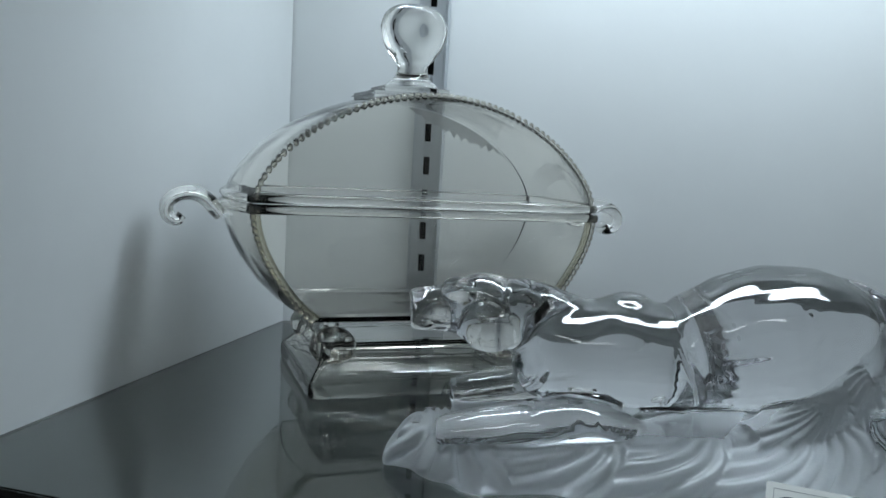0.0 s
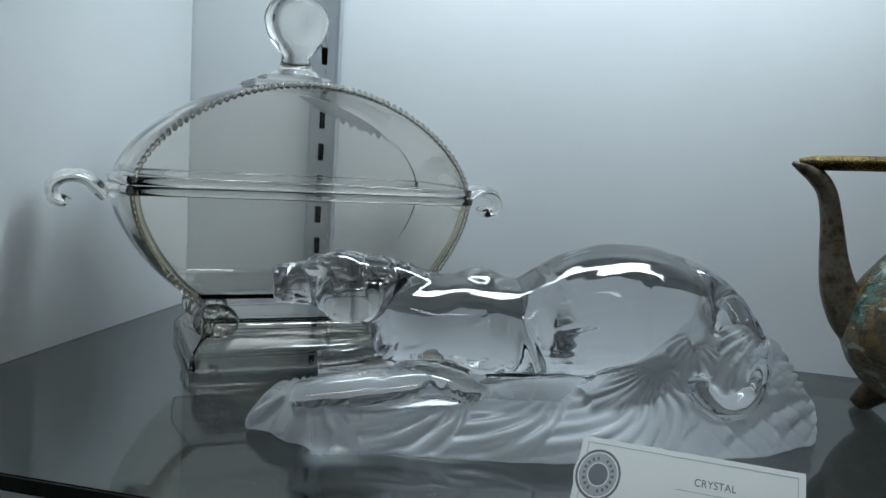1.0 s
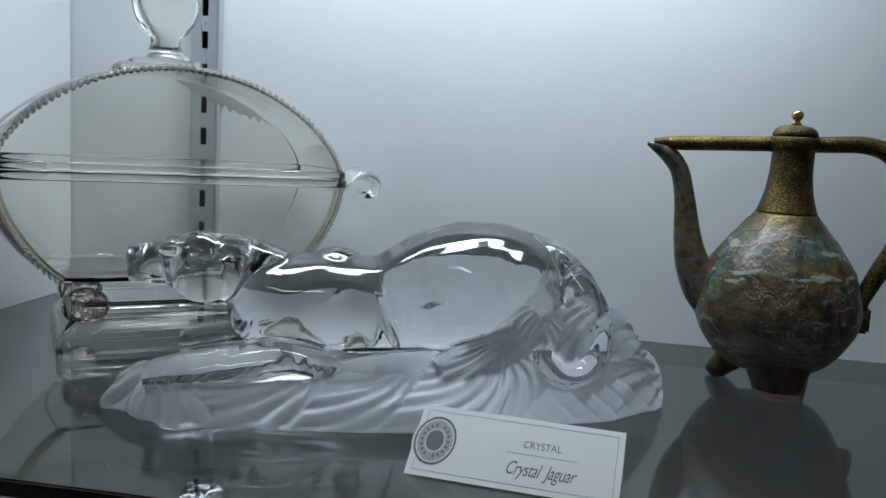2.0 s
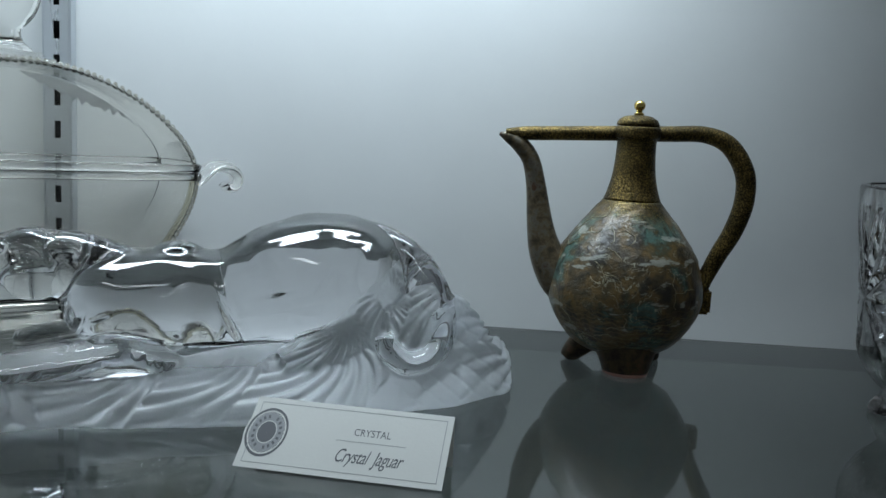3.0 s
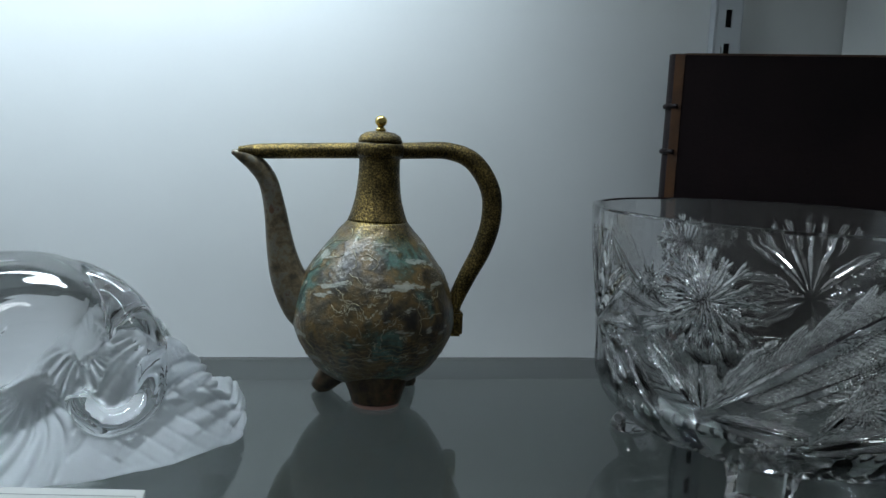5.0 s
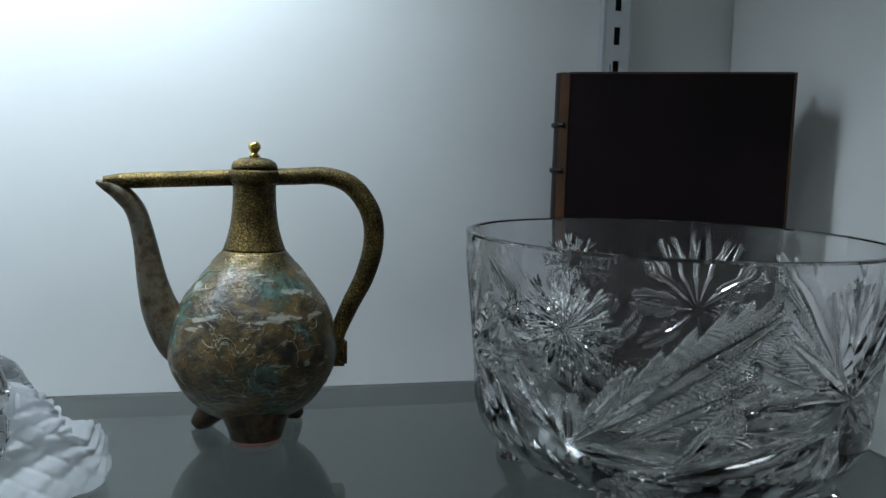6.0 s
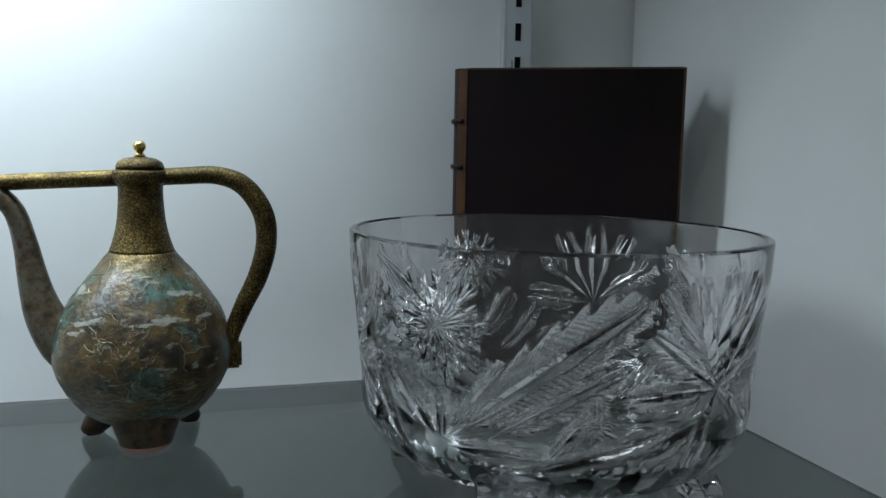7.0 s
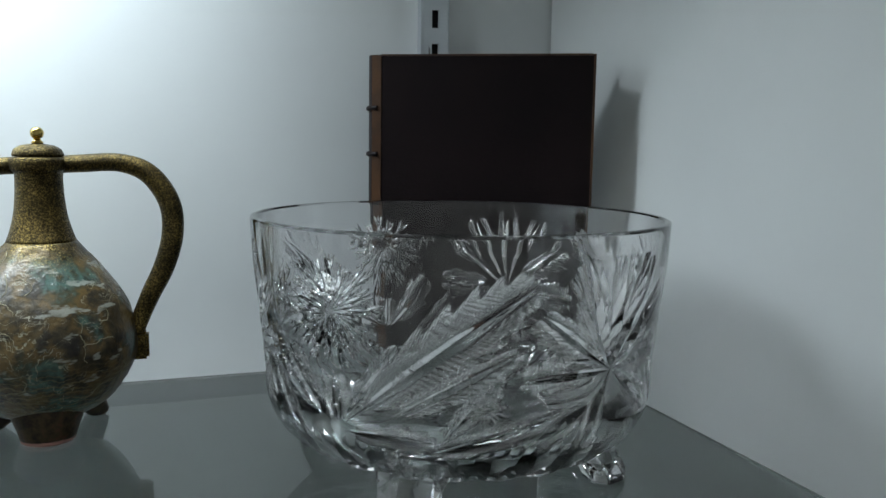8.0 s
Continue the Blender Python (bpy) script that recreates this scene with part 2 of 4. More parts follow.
def tube(pts, n=40, seg=16, flat=(1.0, 1.0), side=(0, 1, 0), bm=None):
    """A closed tube through (x, y, z, r); flat stretches it along side and across."""
    out = bm or bmesh.new()
    line = smooth_line(pts, n)
    rings = []
    side = Vector(side)
    for i, q in enumerate(line):
        a, b = line[max(i - 1, 0)], line[min(i + 1, n)]
        t = Vector(b[:3] - a[:3]).normalized()
        s = (side - t * side.dot(t)).normalized()
        u = t.cross(s)
        c = Vector(q[:3])
        rings.append([out.verts.new(c + (s * math.cos(w) * flat[0] + u * math.sin(w) * flat[1]) * max(q[3], 1e-4)) for w in (2 * math.pi * k / seg for k in range(seg))])
    for a, b in zip(rings, rings[1:]):
        for k in range(seg):
            j = (k + 1) % seg
            out.faces.new((a[k], a[j], b[j], b[k]))
    out.faces.new(rings[0][::-1])
    out.faces.new(rings[-1])
    return out


def ball(c, r, bm, scale=(1, 1, 1), u=12, v=8):
    vs = bmesh.ops.create_uvsphere(bm, u_segments=u, v_segments=v, radius=r)["verts"]
    for w in vs:
        w.co = Vector((w.co.x * scale[0] + c[0], w.co.y * scale[1] + c[1], w.co.z * scale[2] + c[2]))
    return vs


# ---- cabinet ----
def slab(name, x0, x1, y0, y1, z0, z1, material, label, bevel=0.001):
    return tagged(part(name, box(x0, x1, y0, y1, z0, z1, bevel), material), label, name.split("_")[0], kind="structure")


T = 0.018
slab("wall_back", -T, WIDE + T, 0.0, T, LOW_Z - T, TOP_Z + T, M_WALL, "white laminate back panel of a display cabinet")
slab("wall_west", -T, 0.0, -DEEP - 0.03, -0.0005, LOW_Z - T, TOP_Z + T, M_WALL, "white laminate side panel of a display cabinet")
slab("wall_east", WIDE, WIDE + T, -DEEP - 0.03, -0.0005, LOW_Z - T, TOP_Z + T, M_WALL, "white laminate side panel of a display cabinet")
slab("ceiling", 0.0005, WIDE - 0.0005, -DEEP - 0.03, -0.0005, TOP_Z, TOP_Z + T, M_WALL, "white laminate top panel of a display cabinet")
slab("cabinet_base", 0.0005, WIDE - 0.0005, -DEEP - 0.03, -0.0005, LOW_Z - T, LOW_Z, M_WALL, "white laminate bottom panel of a display cabinet")
shelf = part("glass_shelf", box(0.0015, WIDE - 0.0015, -DEEP, -0.004, -0.008, 0.0, 0.0008), M_SHELF)
tagged(shelf, "clear greenish glass shelf with a polished front edge", "shelf", kind="structure")

# added strip: paints the dark band of shade on the panel under the shelf
slab("trim_back", 0.0015, WIDE - 0.0015, -0.0035, -0.0006, -0.024, -0.0085, M_SHADE_STRIP, "dark grey strip on the back panel standing in for shade under the shelf", 0.0004)

# the room in front of the cabinet
slab("cabinet_plinth", -T, WIDE + T, -DEEP - 0.03, T, -1.2, LOW_Z - T - 0.0005, M_WALL, "plain white closed base under the display cabinet")
X0, X1, Y0, Y1 = -0.55, 1.48, -1.75, T + 0.002
slab("floor", X0, X1, Y0, Y1, -1.22, -1.2005, M_CARPET, "dark carpet floor of the room")
slab("room_ceiling", X0, X1, Y0, Y1, 1.30, 1.32, M_ROOM, "plain grey room ceiling")
slab("wall_south", X0, X1, Y0 - 0.02, Y0, -1.2, 1.30, M_ROOM, "plain grey room wall")
slab("wall_room_west", X0 - 0.02, X0, Y0, Y1, -1.2, 1.30, M_ROOM, "plain grey room wall")
slab("wall_room_east", X1, X1 + 0.02, Y0, Y1, -1.2, 1.30, M_ROOM, "plain grey room wall")
slab("wall_north", X0, X1, Y1, Y1 + 0.02, -1.2, 1.30, M_ROOM, "plain grey room wall")


def ceiling_light():
    t = thing("ceiling_light", "long white ceiling light with a glowing diffuser", "ceiling light", pose(0.40, -1.05, 1.2995))
    part("housing", box(-0.48, 0.48, -0.08, 0.08, -0.030, 0, 0.003), M_ALU, t)
    part("diffuser", box(-0.46, 0.46, -0.065, 0.065, -0.0345, -0.0305, 0.001), M_LAMP, t)


ceiling_light()


def cabinet_lamp():
    t = thing("strip_lamp", "slim white strip lamp under the cabinet top", "lamp", pose(LAMP_X, LAMP_Y, TOP_Z))
    part("housing", box(-0.28, 0.28, -0.032, 0.032, -0.010, -0.0005, 0.002), M_ALU, t)
    part("diffuser", box(-0.27, 0.27, -0.027, 0.027, -0.0145, -0.0105, 0.001), M_LAMP, t)


cabinet_lamp()


def shelf_standard(x):
    """A slotted steel channel on the back panel."""
    t = thing("shelf_standard", "slotted galvanised steel shelf standard on the back panel", "shelf bracket rail", pose(x, -0.0005, 0), "shelf standards")
    w, d = 0.0115, 0.0085
    part("channel_back", box(-w + 0.002, w - 0.002, -0.0022, 0, LOW_Z + 0.002, TOP_Z - 0.002), M_BLACK, t)
    for s in (-1, 1):
        a, b = sorted((s * w, s * (w - 0.0016)))
        part("side_flange", box(a, b, -d, 0, LOW_Z + 0.002, TOP_Z - 0.002, 0.0004), M_STEEL, t)
    pitch, slot = 0.0254, 0.0135
    z, face = LOW_Z + 0.002, bmesh.new()
    a, b = w - 0.0017, 0.0026
    box(-a, -b, -d, -d + 0.0014, z, TOP_Z - 0.002, 0, bm=face)
    box(b, a, -d, -d + 0.0014, z, TOP_Z - 0.002, 0, bm=face)
    k = 0
    lo = z
    while True:
        s0 = SLOT_Z - 0.0254 * 20 + pitch * k
        k += 1
        if s0 - slot / 2 <= lo:
            continue
        if s0 > TOP_Z - 0.02:
            break
        box(-b, b, -d, -d + 0.0014, lo, s0 - slot / 2, 0, bm=face)
        lo = s0 + slot / 2
    box(-b, b, -d, -d + 0.0014, lo, TOP_Z - 0.002, 0, bm=face)
    part("slotted_face", face, M_STEEL, t)
    return t


SLOT_Z = 0.213
left_rail = shelf_standard(0.1205)
copy_thing(left_rail, pose(0.8268, -0.0005, 0.004))


# ---- covered glass dish ----
def arch_shell(prof, inner, d, t, rim, kz, n=10):
    """A hollow block whose front shows the outline prof from rim to rim; its ends swell outwards at half depth."""
    bm = bmesh.new()
    c = (prof[0][0] + prof[-1][0]) / 2

    def row(p, y):
        k = math.sin(math.pi * min(1, max(0, y / d))) ** 0.8
        return [bm.verts.new((c + (u - c) * (1 + SWELL * k), y, rim + (z - rim) * (1 + kz * k))) for u, z in p]

    out = [row(prof, d * i / n) for i in range(n + 1)]
    hol = [row(inner, t + (d - 2 * t) * i / n) for i in range(n + 1)]
    for rows in (out, hol):
        for a, b in zip(rows, rows[1:]):
            for i in range(len(prof) - 1):
                bm.faces.new((a[i], a[i + 1], b[i + 1], b[i]))
        bm.faces.new(rows[0])
        bm.faces.new(rows[-1])
    for e in (0, -1):
        for i in range(n):
            bm.faces.new((out[i][e], out[i + 1][e], hol[i + 1][e], hol[i][e]))
        bm.faces.new((out[e][0], out[e][-1], hol[e][-1], hol[e][0]))
    return bm


def soft(ob, degrees=32):
    """Smooth shading with the real edges kept sharp."""
    ob.data.polygons.foreach_set("use_smooth", [True] * len(ob.data.polygons))
    ob.data.set_sharp_from_angle(angle=radians(degrees))
    return ob


def beads(line, y, r, parent, label):
    bm = bmesh.new()
    for u, z in line:
        ball((u, y, z), r, bm, (0.75, 1.0, 1.0), 8, 5)
    part("beaded_edge", bm, M_BEAD, parent, label, True)


def even(prof, step):
    pts = smooth_line(prof, 400)
    res, run = [pts[0]], 0.0
    for a, b in zip(pts, pts[1:]):
        run += float(np.linalg.norm(b - a))
        if run >= step:
            res.append(b)
            run = 0.0
    return [(float(q[0]), float(q[1])) for q in res]


SWELL = 0.11


def covered_dish():
    L, D, RIM, t = 0.2165, 0.100, 0.1135, 0.0026
    dish = thing("covered_dish", "clear pressed glass covered dish with scrolled handles and beaded edges", "covered dish", pose(0.083, -0.214, 0.0005, 0, 0, 35.3))
    base_z = RIM + 0.0045
    lid_line = [(0.002 + (L - 0.004) * (0.5 - 0.5 * math.cos(math.pi * i / 44)), base_z + 0.0625 * math.sin(math.pi * i / 44) ** 1.36) for i in range(45)]
    c = L / 2
    wall = 0.0012
    inn = [(c + (u - c) * (1 - wall / c), base_z + (z - base_z) * 0.972) for u, z in lid_line]
    lid = soft(part("lid", arch_shell(lid_line, inn, D, t, base_z, 0.04), M_TUREEN, dish, "arched clear glass lid"))
    low = RIM - 0.003
    bowl_line = smooth_line([(0.0, low), (0.0025, 0.0965), (0.0085, 0.0816), (0.0195, 0.0640), (0.0300, 0.0522), (0.0380, 0.0458)], 16)
    bowl_line = [(float(a), float(b)) for a, b in bowl_line]
    half_line = bowl_line[:]
    bowl_line += [(L - u, z) for u, z in bowl_line[::-1]]
    inn2 = [(c + (u - c) * (1 - wall / c), low + (z - low) * 0.96) for u, z in bowl_line]
    basin = soft(part("basin", arch_shell(bowl_line, inn2, D, t, low, 0.0), M_TUREEN, dish, "clear glass basin"))
    for name, z0, z1, par, o in (("lid_rim", RIM + 0.0006, RIM + 0.0058, lid, 0.0012), ("basin_rim", RIM - 0.0056, RIM + 0.0002, basin, 0.0022)):
        bm = bmesh.new()
        h = (z1 - z0) / 2
        zc = (z0 + z1) / 2
        for y in (0.0010, D - 0.0010):
            tube([(-o, y, zc, h), (L * 0.33, y, zc, h), (L * 0.66, y, zc, h), (L + o, y, zc, h)], 6, 16, (1.0, 1.0), (0, 1, 0), bm)
        for e in (-1, 1):
            tube([(c + e * (c - 0.001) * (1 + SWELL * math.sin(math.pi * f) ** 0.8), 0.0032 + (D - 0.0064) * f, zc, h) for f in (0, 0.15, 0.3, 0.5, 0.7, 0.85, 1)], 24, 14, (1.0, 1.0), (1, 0, 0), bm)
        part(name, bm, M_TUREEN, par, "", True)
    # front edges: a thick warm band with a row of beads along it
    def band(line, par):
        q = [(c + (u - c) * 0.978, 0.0020, z0 + (z - z0) * 0.978, 0.0023) for u, z in line]
        part("edge_band", tube(q, len(q) * 2, 10), M_BAND, par, "thick yellowish glass edge", True)
    beads(even(lid_line, 0.0040), -0.0005, 0.0025, lid, "row of small glass beads")
    z0 = low
    half = even(half_line, 0.0040)
    for side in (0, 1):
        band([(L - u, z) if side else (u, z) for u, z in half_line], basin)
        beads([(L - u, z) if side else (u, z) for u, z in half], -0.0005, 0.0024, basin, "row of small glass beads")
    # ragged rough grey patch inside the back face of the lid
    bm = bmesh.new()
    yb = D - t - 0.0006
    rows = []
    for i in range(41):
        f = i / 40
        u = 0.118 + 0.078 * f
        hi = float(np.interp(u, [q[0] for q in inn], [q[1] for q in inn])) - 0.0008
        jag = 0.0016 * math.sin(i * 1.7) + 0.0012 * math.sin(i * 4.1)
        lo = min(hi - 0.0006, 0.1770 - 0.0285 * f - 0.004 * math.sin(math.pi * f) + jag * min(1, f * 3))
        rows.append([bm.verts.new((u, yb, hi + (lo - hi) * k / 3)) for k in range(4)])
    for a, b in zip(rows, rows[1:]):
        for k in range(3):
            bm.faces.new((a[k], a[k + 1], b[k + 1], b[k]))
    part("grey_patch", bm, M_GREY_PATCH, lid, "rough grey ragged patch", True)
    # scrolled handles
    for s in (0, 1):
        pts = [(-0.0125, 0.1030, 0.0050), (-0.0175, 0.1085, 0.0056), (-0.0235, 0.1140, 0.0056), (-0.0310, 0.1160, 0.0054), (-0.0390, 0.1140, 0.0052), (-0.0438, 0.1085, 0.0050), (-0.0430, 0.1020, 0.0048), (-0.0380, 0.0995, 0.0044), (-0.0350, 0.1025, 0.0036)]
        pts = [((L - u) if s else u, D / 2, z, r) for u, z, r in pts]
        part("handle", tube(pts, 52, 18, (2.5, 0.9)), M_TUREEN, basin, "scrolled glass handle", True)
    # stepped plate, stem and disc knob
    c -= 0.0035
    bm = box(c - 0.033, c + 0.029, D / 2 - 0.028, D / 2 + 0.028, 0.1790, 0.1832, 0.0018)
    box(c - 0.024, c + 0.022, D / 2 - 0.019, D / 2 + 0.019, 0.1833, 0.1872, 0.0018, bm=bm)
    part("finial_plate", bm, M_TUREEN, lid)
    knob = [(0.0175, 0.1873), (0.0165, 0.1895), (0.0118, 0.1935), (0.0098, 0.1985), (0.0105, 0.2025), (0.0145, 0.2065), (0.0192, 0.2135), (0.0218, 0.2215), (0.0218, 0.2275), (0.0185, 0.2345), (0.0110, 0.2390), (0, 0.2405)]
    prof = [(float(a), float(b)) for a, b in smooth_line(knob, 44)]
    prof[-1] = (0, prof[-1][1])
    bm = lathe([(0, 0.1873)] + prof, 40)
    for v in bm.verts:
        k = 1.0 if v.co.z < 0.198 else 1.0 - 0.50 * min(1, (v.co.z - 0.198) / 0.01)
        # shallow dished faces
        dish_in = 0.0022 * math.exp(-((v.co.x / 0.011) ** 2 + ((v.co.z - 0.2245) / 0.010) ** 2))
        v.co = Vector((c + v.co.x, D / 2 + v.co.y * k - math.copysign(dish_in, v.co.y) * (abs(v.co.y) > 0.003), v.co.z))
    part("knob", bm, M_TUREEN, lid, "round flattened glass knob", True)
    # neck and foot
    bm = box(0.046, L - 0.046, 0.012, D - 0.012, 0.0300, 0.0457, 0.002)
    part("neck", bm, M_TUREEN, dish)
    bm = bmesh.new()
    rows = [(0.0395, 0.0015, 0.0), (0.035, -0.003, 0.0), (0.035, -0.003, 0.010), (0.039, 0.001, 0.0145), (0.044, 0.009, 0.021), (0.047, 0.013, 0.0298)]
    rows += [(0.052, 0.018, 0.0255), (0.049, 0.0135, 0.0190), (0.0410, 0.0050, 0.0125), (0.0375, 0.0015, 0.0090)]
    rings = [[bm.verts.new(p) for p in ((a, b, z), (L - a, b, z), (L - a, D - b, z), (a, D - b, z))] for a, b, z in rows]
    top, under = rings[5], rings[6]
    for p, q in list(zip(rings[:6], rings[1:6])) + list(zip(rings[6:], rings[7:])) + [(rings[-1], rings[0])]:
        for i in range(4):
            bm.faces.new((p[i], p[(i + 1) % 4], q[(i + 1) % 4], q[i]))
    bm.faces.new(top)
    bm.faces.new(under[::-1])
    bmesh.ops.recalc_face_normals(bm, faces=bm.faces[:])
    bmesh.ops.bevel(bm, geom=bm.edges[:], offset=0.0012, segments=2, affect="EDGES")
    foot = part("foot", bm, M_TUREEN, dish, "rectangular stepped glass foot")
    # ribbed shell on each corner of the foot
    for sx in (0, 1):
        for sy in (0, 1):
            bm = bmesh.new()
            for v in ball((0, 0, 0), 1.0, bm, (1, 1, 1), 36, 18):
                rib = 1 + 0.10 * math.cos(9 * math.atan2(v.co.y, v.co.x)) * (1 - v.co.z ** 2)
                x, y, z = 0.0525 + 0.0135 * rib * v.co.x, 0.0165 + 0.0125 * rib * v.co.y, 0.0275 + 0.0125 * v.co.z
                v.co = Vector(((L - x) if sx else x, (D - y) if sy else y, z))
            part("corner_shell", bm, M_TUREEN, foot, "ribbed glass shell on the foot's corner", True)
    return dish


covered_dish()


# ---- crystal cat ----
def crystal_cat():
    bm = bmesh.new()
    # body, with (along, depth, height, radius)
    def limb(pts, flat=(1, 1), side=(0, 1, 0), n=36, seg=20):
        tube(pts, n, seg, flat, side, bm)
    limb([(0.056, 0.020, 0.054, 0.012), (0.066, 0.020, 0.0545, 0.0225), (0.085, 0.020, 0.0535, 0.0262), (0.112, 0.020, 0.0540, 0.0272), (0.135, 0.020, 0.0535, 0.0262), (0.155, 0.020, 0.0585, 0.0312), (0.176, 0.020, 0.0640, 0.0352), (0.197, 0.020, 0.0655, 0.0356), (0.216, 0.020, 0.0630, 0.0325), (0.230, 0.018, 0.057, 0.024), (0.238, 0.016, 0.051, 0.013)], (1.30, 1.0), n=48, seg=32)
    # shoulder blade, chest and haunch
    ball((0.109, 0.020, 0.0665), 0.0185, bm, (1.15, 1.05, 1.0), 24, 16)
    ball((0.072, 0.014, 0.050), 0.0205, bm, (1.0, 1.0, 1.0), 24, 16)
    ball((0.196, 0.008, 0.060), 0.031, bm, (1.1, 0.72, 1.1), 28, 18)
    ball((0.222, 0.008, 0.042), 0.026, bm, (1.1, 0.9, 1.0), 24, 16)
    # neck and head
    limb([(0.090, 0.020, 0.062, 0.017), (0.072, 0.020, 0.0670, 0.0185), (0.056, 0.019, 0.0705, 0.0185), (0.042, 0.018, 0.0730, 0.0170)], (1.0, 1))
    ball((0.037, 0.018, 0.0735), 0.0182, bm, (1.1, 1.0, 0.99), 28, 18)
    limb([(0.030, 0.017, 0.0735, 0.0140), (0.020, 0.0165, 0.0735, 0.0122), (0.009, 0.016, 0.0728, 0.0112), (0.003, 0.016, 0.0722, 0.0104), (0.0006, 0.016, 0.0720, 0.0092)], (1.0, 1.0), n=20)
    # cheeks, brow ridge, chin, ears
    for y in (0.0065, 0.0295):
        ball((0.0395, y, 0.0645), 0.0108, bm, (1.25, 0.85, 0.95), 18, 12)
        ball((0.0245, y + 0.001, 0.0825), 0.0058, bm, (1.5, 0.9, 0.8), 14, 9)
        ball((0.0545, y - 0.001, 0.0800), 0.0075, bm, (1.15, 0.6, 0.9), 14, 9)
        ball((0.0085, y * 0.5 + 0.009, 0.0675), 0.0060, bm, (1.2, 1.0, 0.85), 14, 9)
    # tail root and tail sweeping down and curling
    tail_pts = [(0.203, 0.020, 0.0875, 0.011), (0.222, 0.013, 0.0825, 0.0140), (0.2380, 0.001, 0.0730, 0.0130), (0.2470, -0.012, 0.0600, 0.0106), (0.2490, -0.023, 0.0470, 0.0080), (0.2460, -0.031, 0.0350, 0.0062), (0.2370, -0.036, 0.0285, 0.0058), (0.2250, -0.037, 0.0285, 0.0058), (0.2160, -0.034, 0.0365, 0.0060), (0.2150, -0.033, 0.0425, 0.0054)]
    limb(tail_pts, n=60, seg=16)
    # fore legs and paws
    limb([(0.112, -0.004, 0.022, 0.0040), (0.098, -0.008, 0.0255, 0.0095), (0.080, -0.011, 0.0275, 0.0120), (0.055, -0.014, 0.0255, 0.0116), (0.032, -0.016, 0.0230, 0.0104), (0.019, -0.017, 0.0218, 0.0092), (0.0135, -0.017, 0.0215, 0.0065)], (1.35, 0.95))
    limb([(0.088, 0.036, 0.040, 0.013), (0.060, 0.040, 0.030, 0.010), (0.035, 0.040, 0.0255, 0.0085), (0.025, 0.040, 0.024, 0.0075)], (1.1, 0.9))
    # hind leg folded
    limb([(0.215, -0.002, 0.050, 0.020), (0.196, -0.008, 0.036, 0.0165), (0.178, -0.012, 0.0265, 0.0118), (0.163, -0.014, 0.0225, 0.0085)], (1.1, 0.9))
    # base mound
    n, m2 = 60, 14
    rings = []
    for j in range(m2 + 1):
        f = j / m2
        ring = []
        for i in range(n):
            a = 2 * math.pi * i / n
            ca, sa = math.cos(a), math.sin(a)
            ex = math.copysign(abs(ca) ** 0.8, ca)
            ey = math.copysign(abs(sa) ** 0.8, sa)
            x = 0.150 + ex * 0.156
            y = 0.010 + ey * (0.056 if sa < 0 else 0.050) * (1.0 if sa > 0 else 0.92 + 0.08 * ca * -1)
            wob = 0.003 * math.sin(a * 9 + 1) + 0.002 * math.sin(a * 17)
            top = 0.0195 + 0.049 * math.exp(-((x - 0.254) / 0.039) ** 2) + 0.0014 * math.sin(x * 330) * (x > 0.255)
            k = 1 - 0.42 * f ** 2.2
            ring.append(bm.verts.new((0.150 + (x + wob - 0.150) * (1 - 0.10 * f ** 2), 0.012 + (y + wob - 0.012) * k, top * math.sin(f * math.pi / 2) ** 0.8)))
        rings.append(ring)
    for a, b in zip(rings, rings[1:]):
        for i in range(n):
            bm.faces.new((a[i], a[(i + 1) % n], b[(i + 1) % n], b[i]))
    bm.faces.new(rings[0][::-1])
    bm.faces.new(rings[-1])
    bmesh.ops.recalc_face_normals(bm, faces=bm.faces[:])
    raw = bpy.data.meshes.new("raw")
    bm.to_mesh(raw)
    bm.free()
    tmp = new("raw_form", raw)
    r = tmp.modifiers.new("remesh", "REMESH")
    r.mode, r.voxel_size, r.use_smooth_shade = "VOXEL", 0.00112, True
    s = tmp.modifiers.new("smooth", "SMOOTH")
    s.factor, s.iterations = 0.5, 14
    me = bpy.data.meshes.new_from_object(tmp.evaluated_get(bpy.context.evaluated_depsgraph_get()))
    bpy.data.objects.remove(tmp)
    co = np.empty(len(me.vertices) * 3)
    no = np.empty(len(me.vertices) * 3)
    me.vertices.foreach_get("co", co)
    me.vertices.foreach_get("normal", no)
    co, no = co.reshape(-1, 3), no.reshape(-1, 3)
    x, y, z = co[:, 0], co[:, 1], co[:, 2]
    # leaf fans carved into the base
    def leafy(px, py, pz):
        lim = np.interp(px, [0, 0.03, 0.150, 0.168, 0.186, 0.208, 0.227, 0.250, 0.280, 0.31], [0.019, 0.0215, 0.0225, 0.031, 0.044, 0.067, 0.079, 0.077, 0.070, 0.064])
        lim = np.where(py > 0.020, np.minimum(lim, 0.045), lim)
        tl = np.array(smooth_line(tail_pts, 90))
        near = np.full(len(px), 9.0)
        for q in tl:
            near = np.minimum(near, np.sqrt((px - q[0]) ** 2 + (py - q[1]) ** 2 + (pz - q[2]) ** 2) - q[3])
        return lim, near

    height, near_tail = leafy(x, y, z)
    base = np.clip((height - z) / 0.004, 0, 1) * np.clip((near_tail - 0.0008) / 0.002, 0, 1)
    groove = np.zeros(len(co))
    down = (0.0225 - z) + 0.8 * np.clip(-0.008 - y, 0, 1)
    best = np.full(len(co), 9.0)
